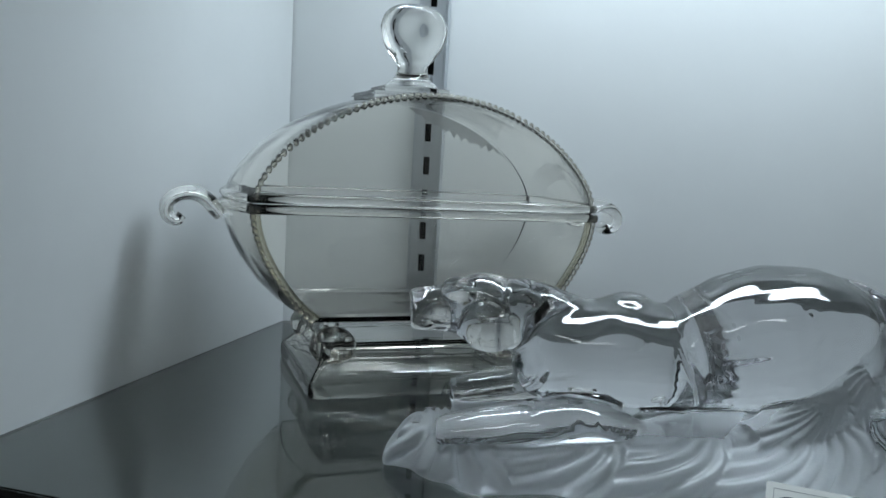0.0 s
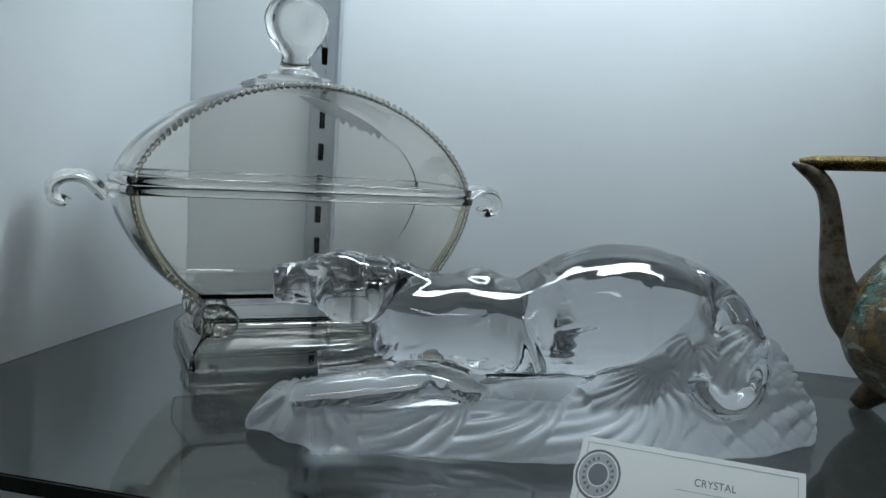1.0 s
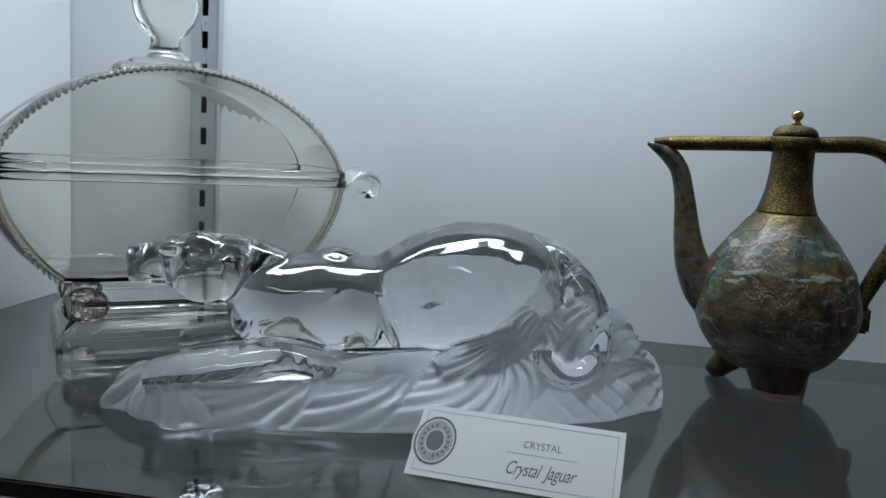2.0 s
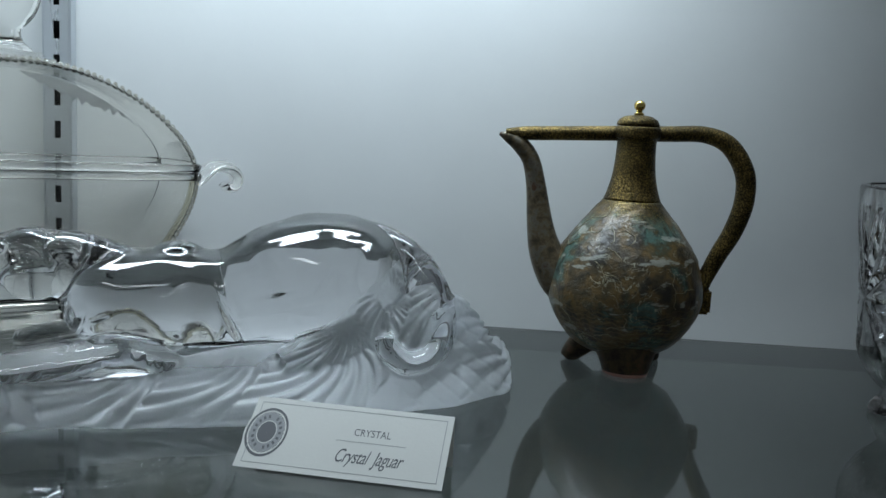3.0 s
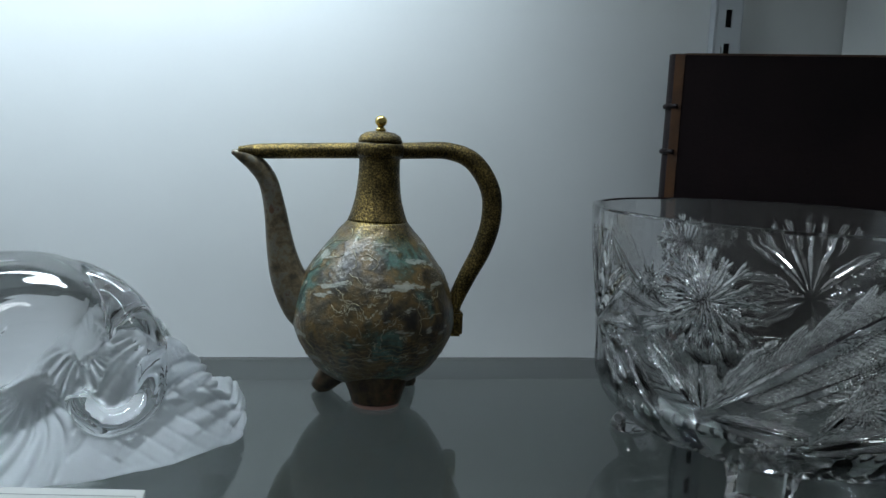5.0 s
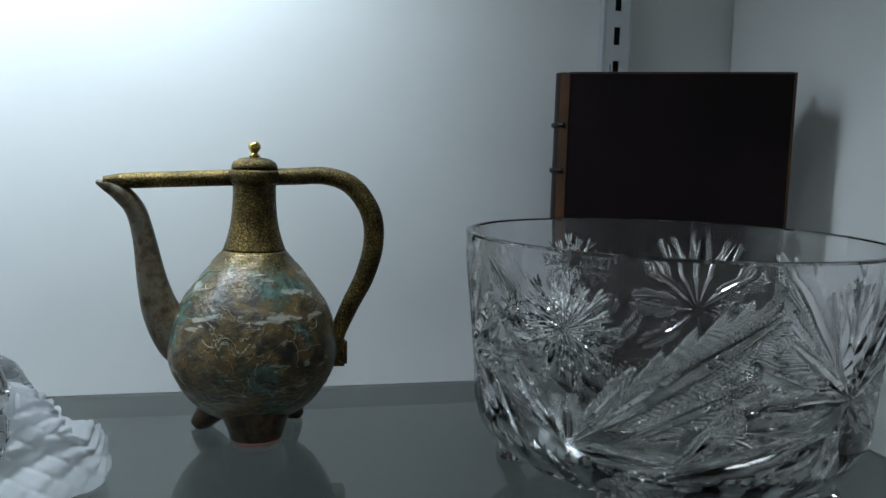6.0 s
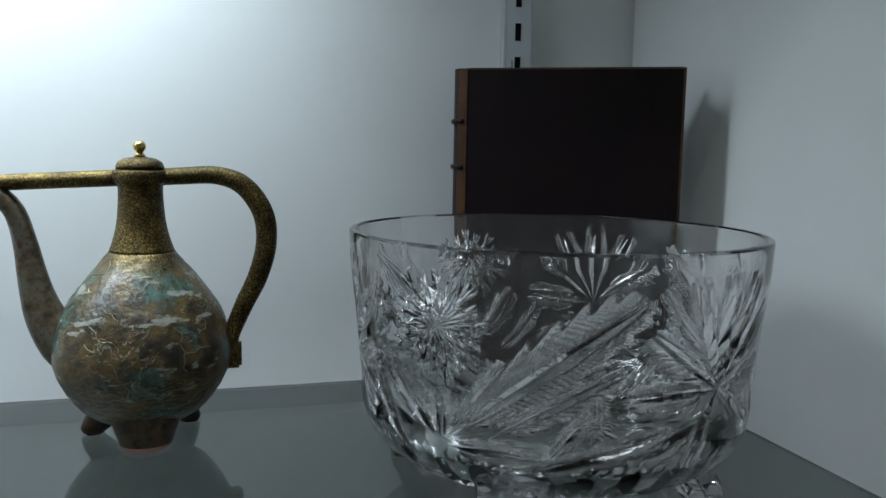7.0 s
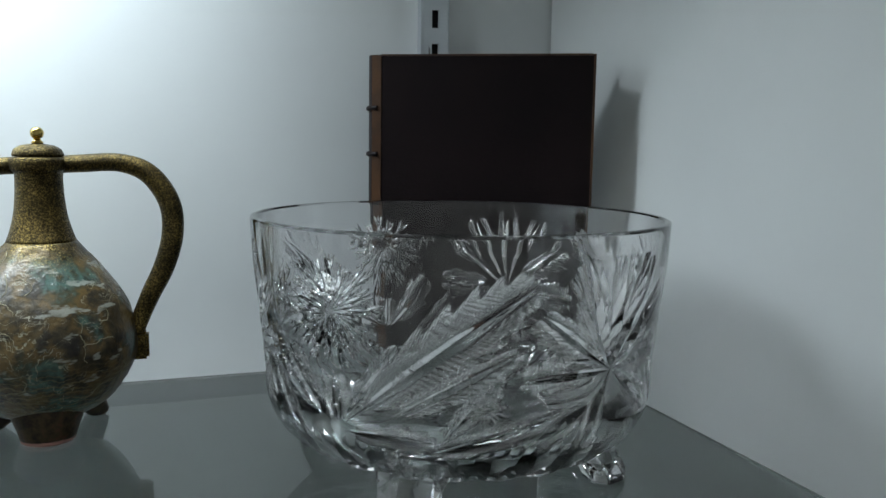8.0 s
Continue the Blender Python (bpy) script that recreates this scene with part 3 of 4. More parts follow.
    # fans whose curved ribs spread from a point
    for fx, ft, ribs, curl in ((0.020, -0.008, 19, 0.0), (0.098, -0.010, 26, 9.0), (0.150, -0.012, 28, 9.0), (0.196, -0.012, 28, 9.0), (0.222, -0.030, 30, -9.0), (0.262, -0.034, 26, -8.0), (0.300, -0.024, 24, -6.0), (0.318, -0.006, 22, -4.0)):
        dx, dt = x - fx, down - ft
        dist = np.hypot(dx, dt)
        ang = np.arctan2(dx, dt)
        rank = dist + 0.55 * dx if curl else np.abs(dx) * 1.15 + 0.2 * dist
        rib = (0.5 + 0.5 * np.cos((ang + curl * dist) * ribs)) ** 1.6 * np.clip((dist - 0.004) / 0.008, 0, 1)
        groove = np.where(rank < best, rib, groove)
        best = np.minimum(rank, best)
    front = np.clip((0.02 - y) / 0.02, 0, 1)
    stripe = np.clip(1 - np.abs(np.sin((x * 0.75 + z * 0.9) * 330)) * 2.2, 0, 1) * np.clip((x - 0.215) / 0.02, 0, 1)
    amount = base * (0.0027 * groove * np.where(x < 0.048, 1.6, 1.0) + 0.0008 * stripe) * np.clip(z / 0.003, 0, 1)
    # creases that set off the haunch, the elbow and the muzzle
    def crease(ax, az, bx, bz, w, d):
        ux, uz = bx - ax, bz - az
        ln = math.hypot(ux, uz)
        sl = np.clip(((x - ax) * ux + (z - az) * uz) / ln ** 2, 0, 1)
        dist = np.hypot(x - ax - ux * sl, z - az - uz * sl)
        return d * np.exp(-(dist / w) ** 2) * np.clip(np.abs(y - 0.022) / 0.006, 0, 1) * np.sin(np.pi * np.clip(sl, 0.06, 0.94))
    for args in ((0.127, 0.066, 0.146, 0.026, 0.0013, 0.0022), (0.146, 0.060, 0.168, 0.066, 0.0012, 0.0012), (0.226, 0.086, 0.206, 0.042, 0.0018, 0.0012), (0.066, 0.052, 0.056, 0.032, 0.0014, 0.002), (0.100, 0.060, 0.112, 0.066, 0.001, 0.0012), (0.190, 0.080, 0.178, 0.062, 0.001, 0.0012), (0.066, 0.046, 0.078, 0.051, 0.0008, 0.001), (0.006, 0.070, 0.022, 0.068, 0.0010, 0.0016), (0.018, 0.080, 0.021, 0.066, 0.0012, 0.0014), (0.034, 0.080, 0.044, 0.076, 0.0014, 0.0016)):
        amount = amount + crease(*args)
    wave = np.array([noise.noise(Vector(p) * 55) for p in co]) * (1 - base)
    far = np.array([noise.noise(Vector((p[0] * 24 + 5, 0.3, p[2] * 30))) for p in co]) * (1 - base) * np.clip((y - 0.030) / 0.012, 0, 1)
    amount = amount + 0.0010 * wave + 0.0030 * far * np.clip((x - 0.13) / 0.03, 0, 1)
    co -= no * amount[:, None]
    co[:, 2] = np.maximum(co[:, 2], 0.0)
    me.vertices.foreach_set("co", co.ravel())
    me.materials.clear()
    me.materials.append(M_CRYSTAL)
    me.materials.append(M_FROST)
    cz = np.empty(len(me.polygons) * 3)
    me.polygons.foreach_get("center", cz)
    cz = cz.reshape(-1, 3)
    h, near_tail = leafy(cz[:, 0], cz[:, 1], cz[:, 2])
    frost = (cz[:, 2] < h) & (near_tail > 0.0009)
    me.polygons.foreach_set("material_index", frost.astype(np.int32))
    me.polygons.foreach_set("use_smooth", [True] * len(me.polygons))
    me.name = "crystal_jaguar"
    ob = new("crystal_jaguar", me)
    ob.matrix_basis = pose(0.194, -0.265, 0.0004, 0, 0, 19.7)
    return tagged(ob, "clear crystal crouching big cat on a frosted leaf-carved base", "figurine")


crystal_cat()


# ---- name card ----
def text_mesh(name, body, size, m, parent, shear=0.0, label="", squeeze=1.0):
    cu = bpy.data.curves.new(name, "FONT")
    cu.body, cu.size, cu.align_x, cu.align_y, cu.shear, cu.extrude = body, size, "CENTER", "CENTER", shear, 0.00003
    cu.space_character = squeeze
    tmp = new(name + "_tmp", cu)
    me = bpy.data.meshes.new_from_object(tmp.evaluated_get(bpy.context.evaluated_depsgraph_get()))
    bpy.data.objects.remove(tmp)
    me.materials.clear()
    me.materials.append(M_INK)
    ob = new(name, me)
    ob.parent, ob.matrix_basis = parent, m
    if label:
        ob["label"] = label
    return ob


def name_card():
    W, H, TILT_UP = 0.0938, 0.0383, 35.0
    card = thing("name_card", "folded white name card with grey lettering and round seal", "name card", pose(0.3515, -0.3062, 0.0004, 0, 0, -6.6))
    front = part("front_panel", box(0, W, 0, H, 0, 0.0004), M_CARD, card, m=pose(0, 0, 0, TILT_UP, 0, 0))
    top_y, top_z = H * math.cos(radians(TILT_UP)), H * math.sin(radians(TILT_UP))
    bm = bmesh.new()
    vs = [bm.verts.new(p) for p in ((0, top_y, top_z - 0.0002), (W, top_y, top_z - 0.0002), (W + 0.0006, top_y - 0.0045, 0.0), (0, top_y - 0.0055, 0.0))]
    f = bm.faces.new(vs)
    for v in bmesh.ops.extrude_face_region(bm, geom=[f])["geom"]:
        if isinstance(v, bmesh.types.BMVert):
            v.co.y += 0.0004
    part("back_panel", bm, M_CARD, card)
    up = 0.00046
    bm = bmesh.new()
    e, k = 0.0028, 0.00028
    for x0, x1, y0, y1 in ((e, W - e, e, e + k), (e, W - e, H - e - k, H - e), (e, e + k, e + k, H - e - k), (W - e - k, W - e, e + k, H - e - k)):
        box(x0, x1, y0, y1, up - 0.00003, up + 0.00003, bm=bm)
    part("printed_border", bm, M_INKPALE, front, "thin grey printed border")
    part("printed_rule", box(0.0425, 0.0745, 0.0190, 0.01925, up - 0.00003, up + 0.00003), M_INKPALE, front)
    text_mesh("printed_heading", "CRYSTAL", 0.0054, pose(0.0582, 0.0240, up) @ Matrix.Diagonal((0.74, 1, 1, 1)), front, label="grey printed capitals", squeeze=1.05)
    text_mesh("printed_title", "Crystal  Jaguar", 0.0100, pose(0.0588, 0.0112, up) @ Matrix.Diagonal((0.56, 1, 1, 1)), front, 0.42, "black slanted printed title", 0.94)
    # the seal: rings, a disc and bars for its small lettering
    sx, sy, st = 0.0096, 0.0192, 1.36

    def ring(bm, r0, r1, z, n=48):
        a = [[bm.verts.new((sx + r * math.cos(2 * math.pi * i / n), sy + st * r * math.sin(2 * math.pi * i / n), z)) for i in range(n)] for r in (r0, r1)]
        for i in range(n):
            bm.faces.new((a[0][i], a[0][(i + 1) % n], a[1][(i + 1) % n], a[1][i]))
    bm = bmesh.new()
    ring(bm, 0.0001, 0.0106, 0.00008)
    ring(bm, 0.0001, 0.0106, 0.00038)
    part("seal_lobe", bm, M_CARD, front)
    bm = bmesh.new()
    ring(bm, 0.0087, 0.0097, up)
    ring(bm, 0.0079, 0.0081, up)
    ring(bm, 0.00005, 0.0042, up)
    for i in range(18):
        if i in (4, 13):
            continue
        w = 2 * math.pi * i / 18
        q = [bm.verts.new((sx + (p * math.cos(w) - s * math.sin(w)), sy + st * (p * math.sin(w) + s * math.cos(w)), up)) for p, s in ((0.0055, -0.0005), (0.0068, -0.0005), (0.0068, 0.0005), (0.0055, 0.0005))]
        bm.faces.new(q)
    part("printed_seal", bm, M_INK, front, "round grey printed seal")
    bm = bmesh.new()
    ring(bm, 0.0046, 0.0078, up - 0.00003)
    part("seal_band", bm, M_INKPALE, front, "paler grey band of the seal")


name_card()


# ---- ewer ----
def ewer():
    e = thing("ewer", "mottled enamel ewer with speckled gilt spout and looped handle", "ewer", pose(0.5555, -0.092, 0, 0, 0, -3))
    belly = [(0, 0.0095), (0.016, 0.0098), (0.026, 0.0125), (0.0368, 0.0200), (0.0465, 0.034), (0.0512, 0.047), (0.0505, 0.060), (0.045, 0.078), (0.0345, 0.094), (0.0255, 0.105), (0.0190, 0.113)]
    pr = [(float(a), float(b)) for a, b in smooth_line(belly[1:], 40)]
    body = part("body", lathe([(0, 0.0095)] + pr + [(0, 0.1132)], 72), M_ENAMEL, e, "glossy mottled brown, green and cream body", True)
    # short raised wire squiggles laid on the shoulder and belly
    rng = random.Random(11)
    wires = bmesh.new()
    rr, zz = [q[0] for q in pr], [q[1] for q in pr]
    for i in range(52):
        z0 = rng.choice((rng.uniform(0.082, 0.110), rng.uniform(0.055, 0.095), rng.uniform(0.020, 0.040)))
        a0, n = rng.uniform(0, 2 * math.pi), rng.randint(5, 11)
        head, pts = rng.uniform(-0.6, 0.6), []
        z, a = z0, a0
        for j in range(n):
            rad = float(np.interp(z, zz, rr)) + 0.0001
            pts.append((rad * math.cos(a), rad * math.sin(a), z, 0.00026))
            head += rng.uniform(-1.0, 1.0)
            a += 0.0030 * math.cos(head) / rad
            z = min(0.111, max(0.018, z + 0.0030 * math.sin(head) * 0.8))
        tube(pts, n * 3, 5, (1, 1), (0.01, 0.02, 1), wires)
    tagged(part("inlaid_wire", wires, M_WIRE, body, "", True), "pale raised wire squiggles", kind="stuff")
    neck = [(0.0189, 0.1131), (0.0168, 0.119), (0.0145, 0.128), (0.0132, 0.139), (0.0128, 0.150), (0.0134, 0.153), (0.0150, 0.1545), (0.0156, 0.158), (0.0150, 0.161), (0.0135, 0.1618)]
    pr = [(float(a), float(b)) for a, b in smooth_line(neck, 36)]
    part("neck", lathe([(0, 0.1133)] + pr + [(0, 0.162)], 72), M_GILT, e, "speckled gilt neck", True)
    lid = part("lid", lathe([(0, 0.1621), (0.0136, 0.1621), (0.0138, 0.1636), (0.0125, 0.1664), (0.009, 0.1684), (0.004, 0.1693), (0, 0.1694)], 48), M_GILT, e, "low domed gilt lid", True)
    bm = lathe([(0, 0.1692), (0.0030, 0.1693), (0.0034, 0.1702), (0.0022, 0.1712), (0.0019, 0.1722), (0, 0.1723)], 24)
    ball((0, 0, 0.1754), 0.0038, bm, (1, 1, 0.95), 20, 14)
    part("knob", bm, M_GOLD, lid, "small polished brass knob", True)

    part("spout", tube([(-0.0360, 0, 0.0458, 0.0120), (-0.0455, 0, 0.0586, 0.0136), (-0.0545, 0, 0.0742, 0.0114), (-0.0597, 0, 0.0924, 0.0090), (-0.0643, 0, 0.1191, 0.0067), (-0.0690, 0, 0.1362, 0.0060), (-0.0770, 0, 0.1461, 0.0056), (-0.0850, 0, 0.1506, 0.0038), (-0.0909, 0, 0.1525, 0.0012)], 48, 20), M_BARREL, e, "curved mottled spout", True)
    part("bridge", tube([(-0.0867, 0, 0.1532, 0.0028), (-0.0736, 0, 0.1536, 0.0046), (-0.0466, 0, 0.1550, 0.0048), (-0.0119, 0, 0.1568, 0.005)], 24, 18), M_GILT, e, "speckled gilt bar between spout and neck", True)
    part("handle", tube([(0.0059, 0, 0.1572, 0.005), (0.0229, 0, 0.1582, 0.0052), (0.0438, 0, 0.1588, 0.0054), (0.0600, 0, 0.1524, 0.0061), (0.0713, 0, 0.1356, 0.0064), (0.0729, 0, 0.1164, 0.0064), (0.0678, 0, 0.0968, 0.0062), (0.0592, 0, 0.0789, 0.0057), (0.0525, 0, 0.0630, 0.0051), (0.0508, 0, 0.0563, 0.0046)], 64, 20), M_GILT, e, "speckled gilt looped handle", True)
    bm = box(0.0455, 0.0575, -0.0045, 0.0045, 0.0395, 0.0565, 0.0016)
    part("handle_foot", bm, M_GILT, e)
    for ang, rows in ((-84, ((0.015, 0.024, 0.0225), (0.0185, 0.0150, 0.0200), (0.0205, 0.0070, 0.0168), (0.0210, 0.0016, 0.0152))),
                      (168, ((0.018, 0.022, 0.0105), (0.024, 0.0140, 0.0095), (0.0305, 0.0065, 0.0076), (0.0345, 0.0006, 0.0062))),
                      (42, ((0.018, 0.022, 0.0105), (0.024, 0.0140, 0.0095), (0.0305, 0.0065, 0.0076), (0.0345, 0.0006, 0.0062)))):
        c, s = math.cos(radians(ang)), math.sin(radians(ang))
        leg = part("leg", tube([(q * c, q * s, z, r) for q, z, r in rows], 14, 20, side=(-s, c, 0)), M_LEG, e, "short splayed foot", True)
        if ang < 0:
            part("foot_pad", lathe([(0, 0), (0.0142, 0), (0.0150, 0.0012), (0.0142, 0.0036), (0, 0.0042)], 28, None, (0.0210 * c, 0.0210 * s, 0)), M_PINK, leg, "worn pinkish copper pad", True)
    return e


ewer()


# ---- book ----
def book():
    b = thing("book", "dark leather-bound book with a rubbed brown hinge, standing upright", "book", pose(0.7615, -0.0535, 0, 0, 0, -30.0))
    W, H, D = 0.1565, 0.2335, 0.030
    part("page_block", box(0.006, W - 0.004, 0.0032, D - 0.0032, 0.003, H - 0.004), M_PAGES, b)
    for y0, y1 in ((0.0, 0.003), (D - 0.003, D)):
        part("cover", box(0.0075, W, y0, y1, 0, H, 0.0009), M_LEATHER, b, "nearly black leather cover board")
    part("cover_edge", box(0.0035, 0.0100, -0.0006, -0.0001, 0.0005, H - 0.0005), M_WORN, b, "rubbed brown leather strip beside the spine")
    part("fore_edge_wear", box(W - 0.0012, W + 0.0004, -0.0004, 0.0022, 0.0, H), M_WORN, b, "rubbed brown board edge")
    part("top_edge_wear", box(0.0100, W - 0.0016, -0.0003, 0.0020, H - 0.0008, H + 0.0003), M_WORN, b, "rubbed brown board edge")
    bm = bmesh.new()
    n = 14
    outer = [bm.verts.new((0.0075 - 0.0095 * math.sin(math.pi * i / n), D / 2 - D / 2 * math.cos(math.pi * i / n), 0)) for i in range(n + 1)]
    top = [bm.verts.new((v.co.x, v.co.y, H)) for v in outer]
    for i in range(n):
        bm.faces.new((outer[i], outer[i + 1], top[i + 1], top[i]))
    bm.faces.new(outer)
    bm.faces.new(top)
    bm.faces.new((outer[0], outer[-1], top[-1], top[0]))
    spine = part("spine", bm, M_LEATHER, b, "dark leather spine", True)
    for z in (0.045, 0.085, 0.1285, 0.165, 0.197):
        pts = [(0.0078 - 0.0100 * math.sin(math.pi * i / 8), D / 2 - (D / 2 + 0.0004) * math.cos(math.pi * i / 8), z, 0.0019) for i in range(9)]
        part("raised_band", tube(pts, 20, 10, side=(0, 0, 1)), M_LEATHER, spine, "", True)
    return b


book()


# ---- cut crystal bowl ----
def cut_bowl():
    bowl = thing("crystal_bowl", "deep-cut clear crystal bowl with star and leaf cuts on short feet", "bowl", pose(0.7715, -0.210, 0.0005))
    R, H = 0.108, 0.1348
    outer = smooth_line([(0.030, 0.0135), (0.060, 0.0145), (0.080, 0.0190), (0.0935, 0.0285), (0.1000, 0.042), (0.1012, 0.060), (0.1040, 0.090), (0.1065, 0.112), (0.1075, 0.128), (0.1078, 0.1335)], 380)
    NS, NR = 2250, len(outer)
    th = np.arange(NS) * 2 * np.pi / NS
    prof = np.array(outer)
    arc = np.concatenate([[0], np.cumsum(np.hypot(*np.diff(prof, axis=0).T))])
    TH, AR = np.meshgrid(th[:NS // 3], arc)
    cut = np.zeros_like(TH)
    matte = np.zeros_like(TH)

    def line(px, py, qx, qy, width, depth, taper=0.0):
        """A V-cut from p to q in wall coordinates (metres along the wall, metres up it)."""
        j0, j1 = np.searchsorted(arc, (min(py, qy) - width - 0.002, max(py, qy) + width + 0.002))
        if j1 <= j0:
            return
        ux, uy = qx - px, qy - py
        ln = math.hypot(ux, uy)
        ux, uy = ux / ln, uy / ln
        dx = (TH[j0:j1] * 0.102 - px + np.pi * 0.034) % (np.pi * 0.068) - np.pi * 0.034
        dy = AR[j0:j1] - py
        s = (dx * ux + dy * uy) / ln
        d = np.abs(-dx * uy + dy * ux)
        wdt = width * np.clip(np.minimum(s + 0.02, 1.02 - s) * (4 if not taper else taper), 0, 1)
        v = depth * np.clip(1 - d / np.maximum(wdt, 1e-6), 0, 1) * (wdt / width)
        v = np.where((s > -0.02) & (s < 1.02), v, 0)
        cut[j0:j1] = np.maximum(cut[j0:j1], v)
        if width < 0.0015:
            matte[j0:j1] = np.maximum(matte[j0:j1], v)

    def star(cx, cy, r, rays, w=0.0019, dp=0.0026):
        for i in range(rays):
            a = 2 * math.pi * (i + 0.5) / rays
            rr = r * (1.0, 0.70, 0.86, 0.62)[i % 4]
            line(cx + 0.04 * r * math.cos(a), cy + 0.04 * r * math.sin(a), cx + rr * math.cos(a), cy + rr * math.sin(a), w * (1.0 if i % 2 else 0.8), dp, 2.2)
            if r > 0.02:
                # a pair of fine cuts feathers the end of each ray
                for e in (-0.10, 0.10):
                    line(cx + 0.62 * rr * math.cos(a), cy + 0.62 * rr * math.sin(a), cx + rr * math.cos(a + e), cy + rr * math.sin(a + e), 0.0008, 0.0013, 3)

    def leaf(px, py, qx, qy, wide, teeth, f0=0.12, f1=0.98, left=(0.62, 0.018), right=(0.62, 0.018)):
        """A polished mitre cut from p to q with fine cuts on both sides; left and right give their slant and length."""
        line(px, py, qx, qy, wide, 0.62 * wide + 0.0009, 2.6)
        ux, uy = qx - px, qy - py
        ln = math.hypot(ux, uy)
        ux, uy = ux / ln, uy / ln
        for i in range(teeth):
            f = f0 + (f1 - f0) * i / max(1, teeth - 1)
            x0, y0 = px + ux * ln * f, py + uy * ln * f
            lobe = 0.84 + 0.16 * math.sin(i * 0.9)
            for s, (slant, far) in ((1, left), (-1, right)):
                if far <= 0:
                    continue
                k = far * lobe * math.sin(math.pi * min(1, 0.22 + 0.70 * (f - f0) / (f1 - f0)))
                a = math.atan2(uy, ux) + s * slant
                gap = 0.7 * wide
                line(x0 - gap * uy * s, y0 + gap * ux * s, x0 - gap * uy * s + k * math.cos(a), y0 + gap * ux * s + k * math.sin(a), 0.00092, 0.0014, 3)

    top = float(arc[-1])
    girth = 2 * math.pi * 0.102
    rep = 3
    o = STAR_TURN * 0.102
    ax, ay = o + 0.0014, top - 0.0875
    bx, by = o + 0.1300, top - 0.0612
    star(o, top - 0.0346, 0.0275, 36)
    # leaves that spring from the joint below the star
    leaf(ax + 0.004, ay + 0.003, o + 0.0880, top - 0.0200, 0.0036, 42, 0.14, 0.97, (0.50, 0.030), (0.50, 0.024))
    leaf(ax, ay + 0.002, o - 0.0004, top - 0.0640, 0.0014, 12, 0.05, 0.9, (0.75, 0.013), (0.75, 0.015))
    leaf(ax + 0.003, ay + 0.004, o + 0.0330, top - 0.0480, 0.0020, 18, 0.2, 0.95, (0.55, 0.010), (0.45, 0.008))
    leaf(ax - 0.003, ay + 0.002, o - 0.0290, top - 0.0560, 0.0022, 20, 0.2, 0.95, (0.6, 0.013), (0.6, 0.013))
    leaf(ax + 0.004, ay - 0.001, o + 0.0480, top - 0.0900, 0.0022, 22, 0.12, 0.95, (0.5, 0.012), (0.5, 0.010))
    # leaves and bare petals that spring from the second joint
    leaf(bx, by, o + 0.0840, top - 0.0620, 0.0024, 24, 0.22, 0.97, (0.55, 0.012), (0.45, 0.017))
    leaf(bx, by, o + 0.0920, top - 0.0335, 0.0028, 20, 0.30, 0.97, (0.6, 0.020), (0.4, 0.010))
    leaf(bx - 0.010, by - 0.014, o + 0.0915, top - 0.0895, 0.0034, 14, 0.2, 0.95, (0.5, 0.012), (0.5, 0.008))
    leaf(bx, by, o + 0.1160, top - 0.0980, 0.0024, 14, 0.3, 0.95, (0.5, 0.012), (0.5, 0.012))
    for px, py, w in ((-0.0190, 0.0500, 0.0036), (0.0020, 0.0560, 0.0040), (0.0230, 0.0500, 0.0036), (0.0400, 0.0330, 0.0032)):
        leaf(bx, by, bx + px, by + py, w, 13, 0.50, 0.99, (0.45, 0.012), (0.45, 0.012))
    leaf(bx, by, bx + 0.0440, by + 0.0040, 0.0026, 18, 0.3, 0.96, (0.55, 0.013), (0.55, 0.013))
    leaf(bx, by, bx + 0.0360, by - 0.0240, 0.0026, 18, 0.3, 0.96, (0.55, 0.013), (0.55, 0.013))
    leaf(ax + 0.024, ay + 0.006, o + 0.0820, top - 0.0490, 0.0022, 26, 0.15, 0.97, (0.5, 0.008), (0.5, 0.016))
    leaf(o + 0.0440, top - 0.0960, o + 0.1010, top - 0.0790, 0.0024, 22, 0.1, 0.95, (0.5, 0.012), (0.5, 0.012))
    leaf(o + 0.0500, top - 0.0900, o + 0.0760, top - 0.0600, 0.0016, 14, 0.1, 0.95, (0.5, 0.010), (0.5, 0.010))
    leaf(o - 0.0200, top - 0.0960, o - 0.0460, top - 0.0640, 0.0020, 16, 0.1, 0.95, (0.6, 0.010), (0.6, 0.010))
    star(o + 0.0690, top - 0.0740, 0.0125, 22, 0.0010, 0.0016)
    star(o + 0.1860, top - 0.0300, 0.0110, 20, 0.0010, 0.0014)
    star(o + 0.0300, top - 0.1060, 0.0120, 18, 0.0011, 0.0016)
    for i in range(26):
        w = o + i * girth / 78
        line(w, top - 0.1235, w + 0.0022, top - 0.106, 0.0036, 0.0022, 3)
    cut *= np.clip((top - 0.008 - AR) / 0.004, 0, 1) * np.clip(AR / 0.015, 0, 1)
    cut = np.tile(cut, (1, rep))
    matte = np.tile(matte, (1, rep))
    TH, AR = np.meshgrid(th, arc)
    # scalloped lower edge
    scal = 0.0018 * (np.abs(np.sin(TH * 12)) - 0.6) * np.exp(-((AR - 0.045) / 0.016) ** 2)
    tang = np.gradient(prof, axis=0)
    tang /= np.linalg.norm(tang, axis=1)[:, None]
    nr, nz = tang[:, 1][:, None], -tang[:, 0][:, None]
    prof = prof.copy()
    RR = prof[:, 0][:, None] - (cut - scal) * nr
    ZZ = prof[:, 1][:, None] - (cut - scal) * nz
    rim = [(0.1074, 0.1346), (0.1062, 0.1350), (0.1048, 0.1348), (0.1040, 0.1340)]
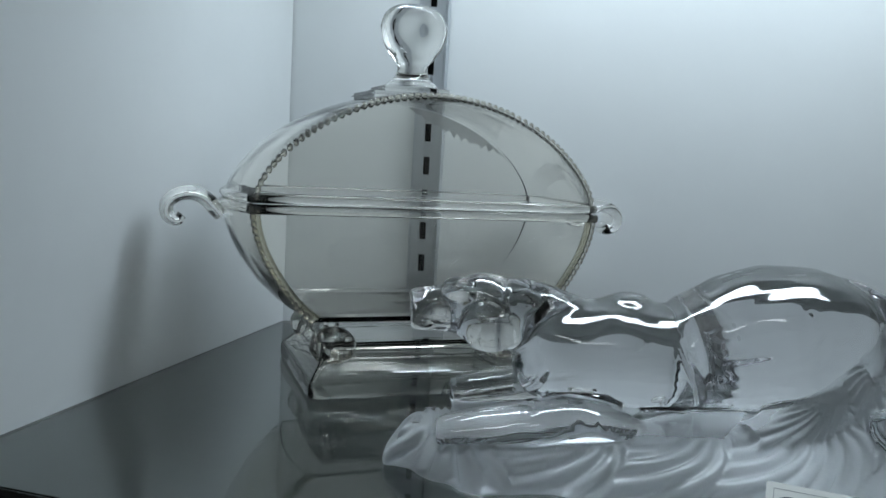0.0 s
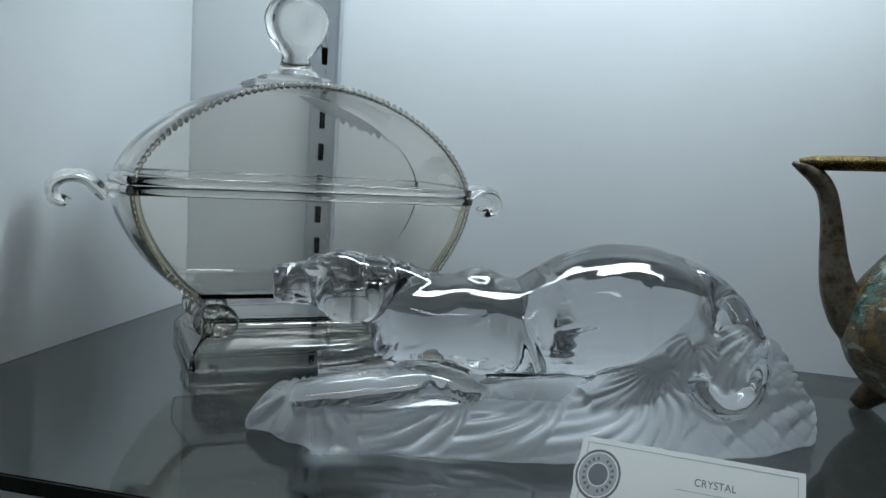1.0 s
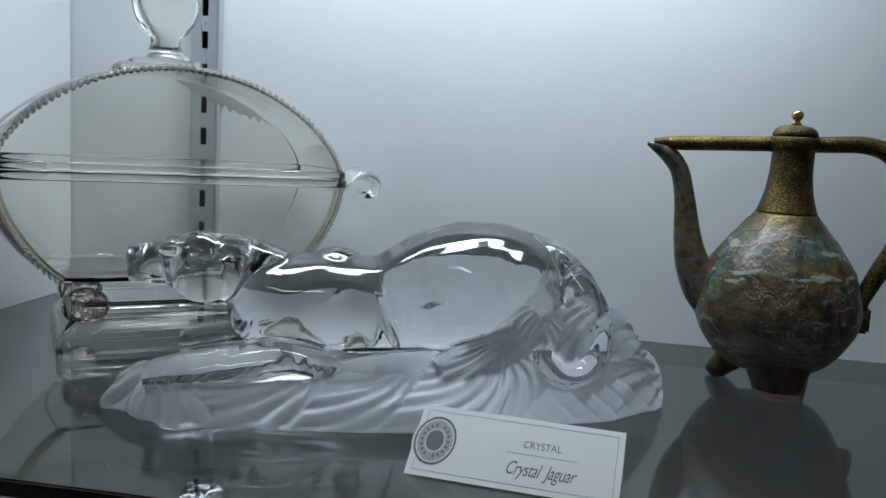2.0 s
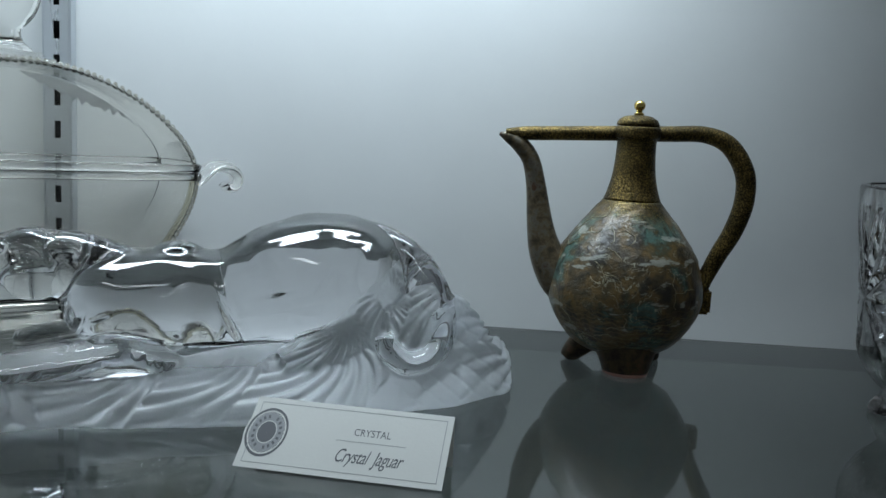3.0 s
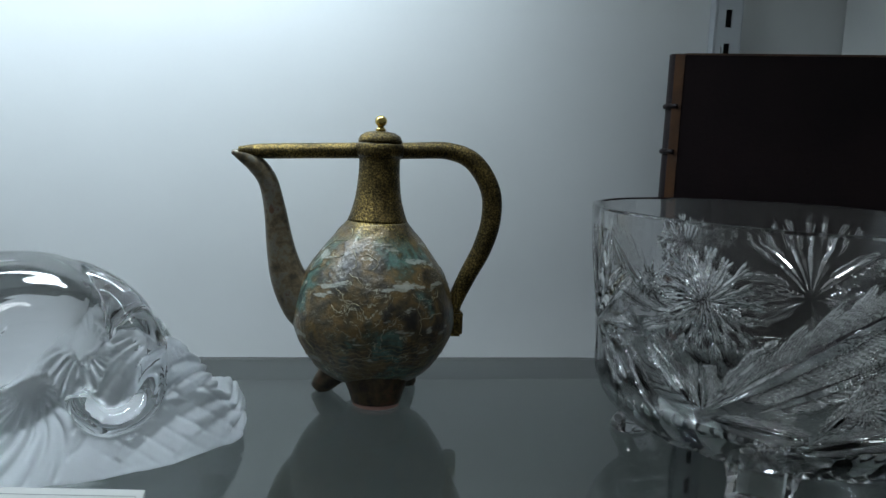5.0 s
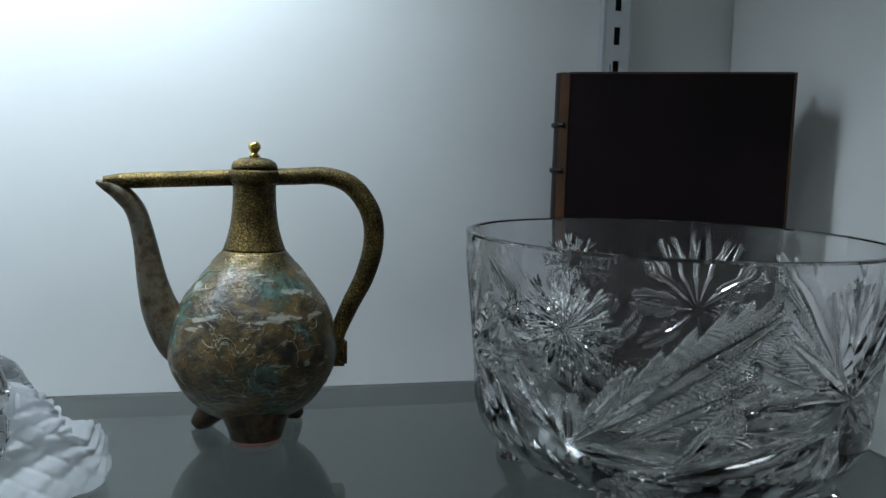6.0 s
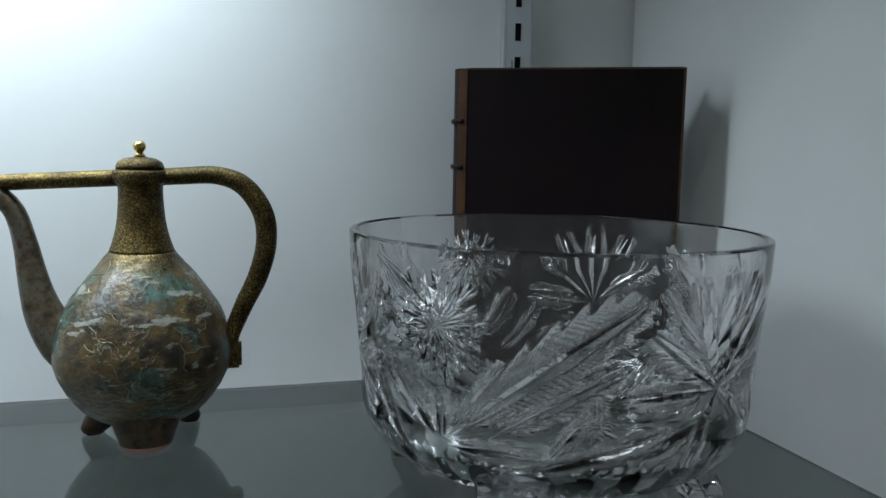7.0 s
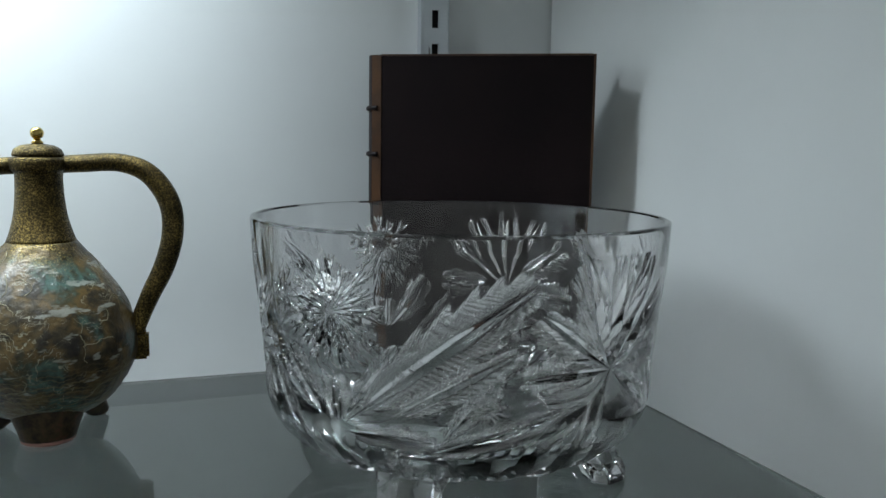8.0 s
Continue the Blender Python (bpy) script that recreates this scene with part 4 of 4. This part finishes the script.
    inner = smooth_line([(0.1036, 0.131), (0.1015, 0.112), (0.0985, 0.090), (0.0945, 0.068), (0.0905, 0.048), (0.082, 0.0345), (0.062, 0.0265), (0.030, 0.0245)], 44)
    cs, sn = np.cos(th), np.sin(th)
    grid = [np.stack([RR[j] * cs, RR[j] * sn, ZZ[j]], 1) for j in range(NR)]
    grid += [np.stack([r * cs, r * sn, np.full(NS, z)], 1) for r, z in [*rim, *[(float(a), float(b)) for a, b in inner]]]
    allv = np.concatenate(grid + [np.array([[0, 0, 0.0132], [0, 0, 0.0243]])])
    n = len(grid)
    i = np.arange(NS)
    j = (i + 1) % NS
    quads = np.concatenate([np.stack([k * NS + i, k * NS + j, (k + 1) * NS + j, (k + 1) * NS + i], 1) for k in range(n - 1)])
    lo, hi = n * NS, n * NS + 1
    tris = np.concatenate([np.stack([j, i, np.full(NS, lo)], 1), np.stack([(n - 1) * NS + i, (n - 1) * NS + j, np.full(NS, hi)], 1)])
    me = bpy.data.meshes.new("basin")
    me.from_pydata(allv.tolist(), [], quads.tolist() + tris.tolist())
    me.materials.append(M_CUT)
    me.materials.append(M_MATTE)
    ground = np.zeros(len(me.polygons), np.int32)
    ground[:(NR - 1) * NS] = ((matte[:-1] + matte[1:]) / 2 > 0.00055).ravel()
    me.polygons.foreach_set("material_index", ground)
    me.polygons.foreach_set("use_smooth", [True] * len(me.polygons))
    me.set_sharp_from_angle(angle=radians(22))
    ob = new("basin", me)
    ob.parent = bowl
    ob.scale = (1.022, 1.022, 1.0)
    ob["label"] = "clear crystal basin with cut stars and feathered leaves"
    for k in range(FEET):
        a = radians(FOOT_TURN + k * 360 / FEET)
        c, s = math.cos(a), math.sin(a)
        bm = bmesh.new()
        seg = 8
        rows = [(0.066, 0.0225, 0.0210), (0.072, 0.0165, 0.0190), (0.0775, 0.010, 0.0160), (0.081, 0.0040, 0.0165), (0.082, 0.0, 0.0158)]
        rings = []
        for r, z, w in rows:
            rings.append([bm.verts.new(Vector((c * (r + w * 0.75 * math.cos(t)) - s * w * math.sin(t), s * (r + w * 0.75 * math.cos(t)) + c * w * math.sin(t), z))) for t in (2 * math.pi * (q + 0.5) / seg for q in range(seg))])
        for p, q in zip(rings, rings[1:]):
            for t in range(seg):
                bm.faces.new((p[t], p[(t + 1) % seg], q[(t + 1) % seg], q[t]))
        bm.faces.new(rings[0][::-1])
        bm.faces.new(rings[-1])
        bmesh.ops.bevel(bm, geom=bm.edges[:], offset=0.0008, segments=1, affect="EDGES")
        part("foot", bm, M_CUT, bowl, "short faceted crystal foot")
    return bowl


STAR_TURN, FEET, FOOT_TURN = radians(217.0), 4, -37.0
cut_bowl()
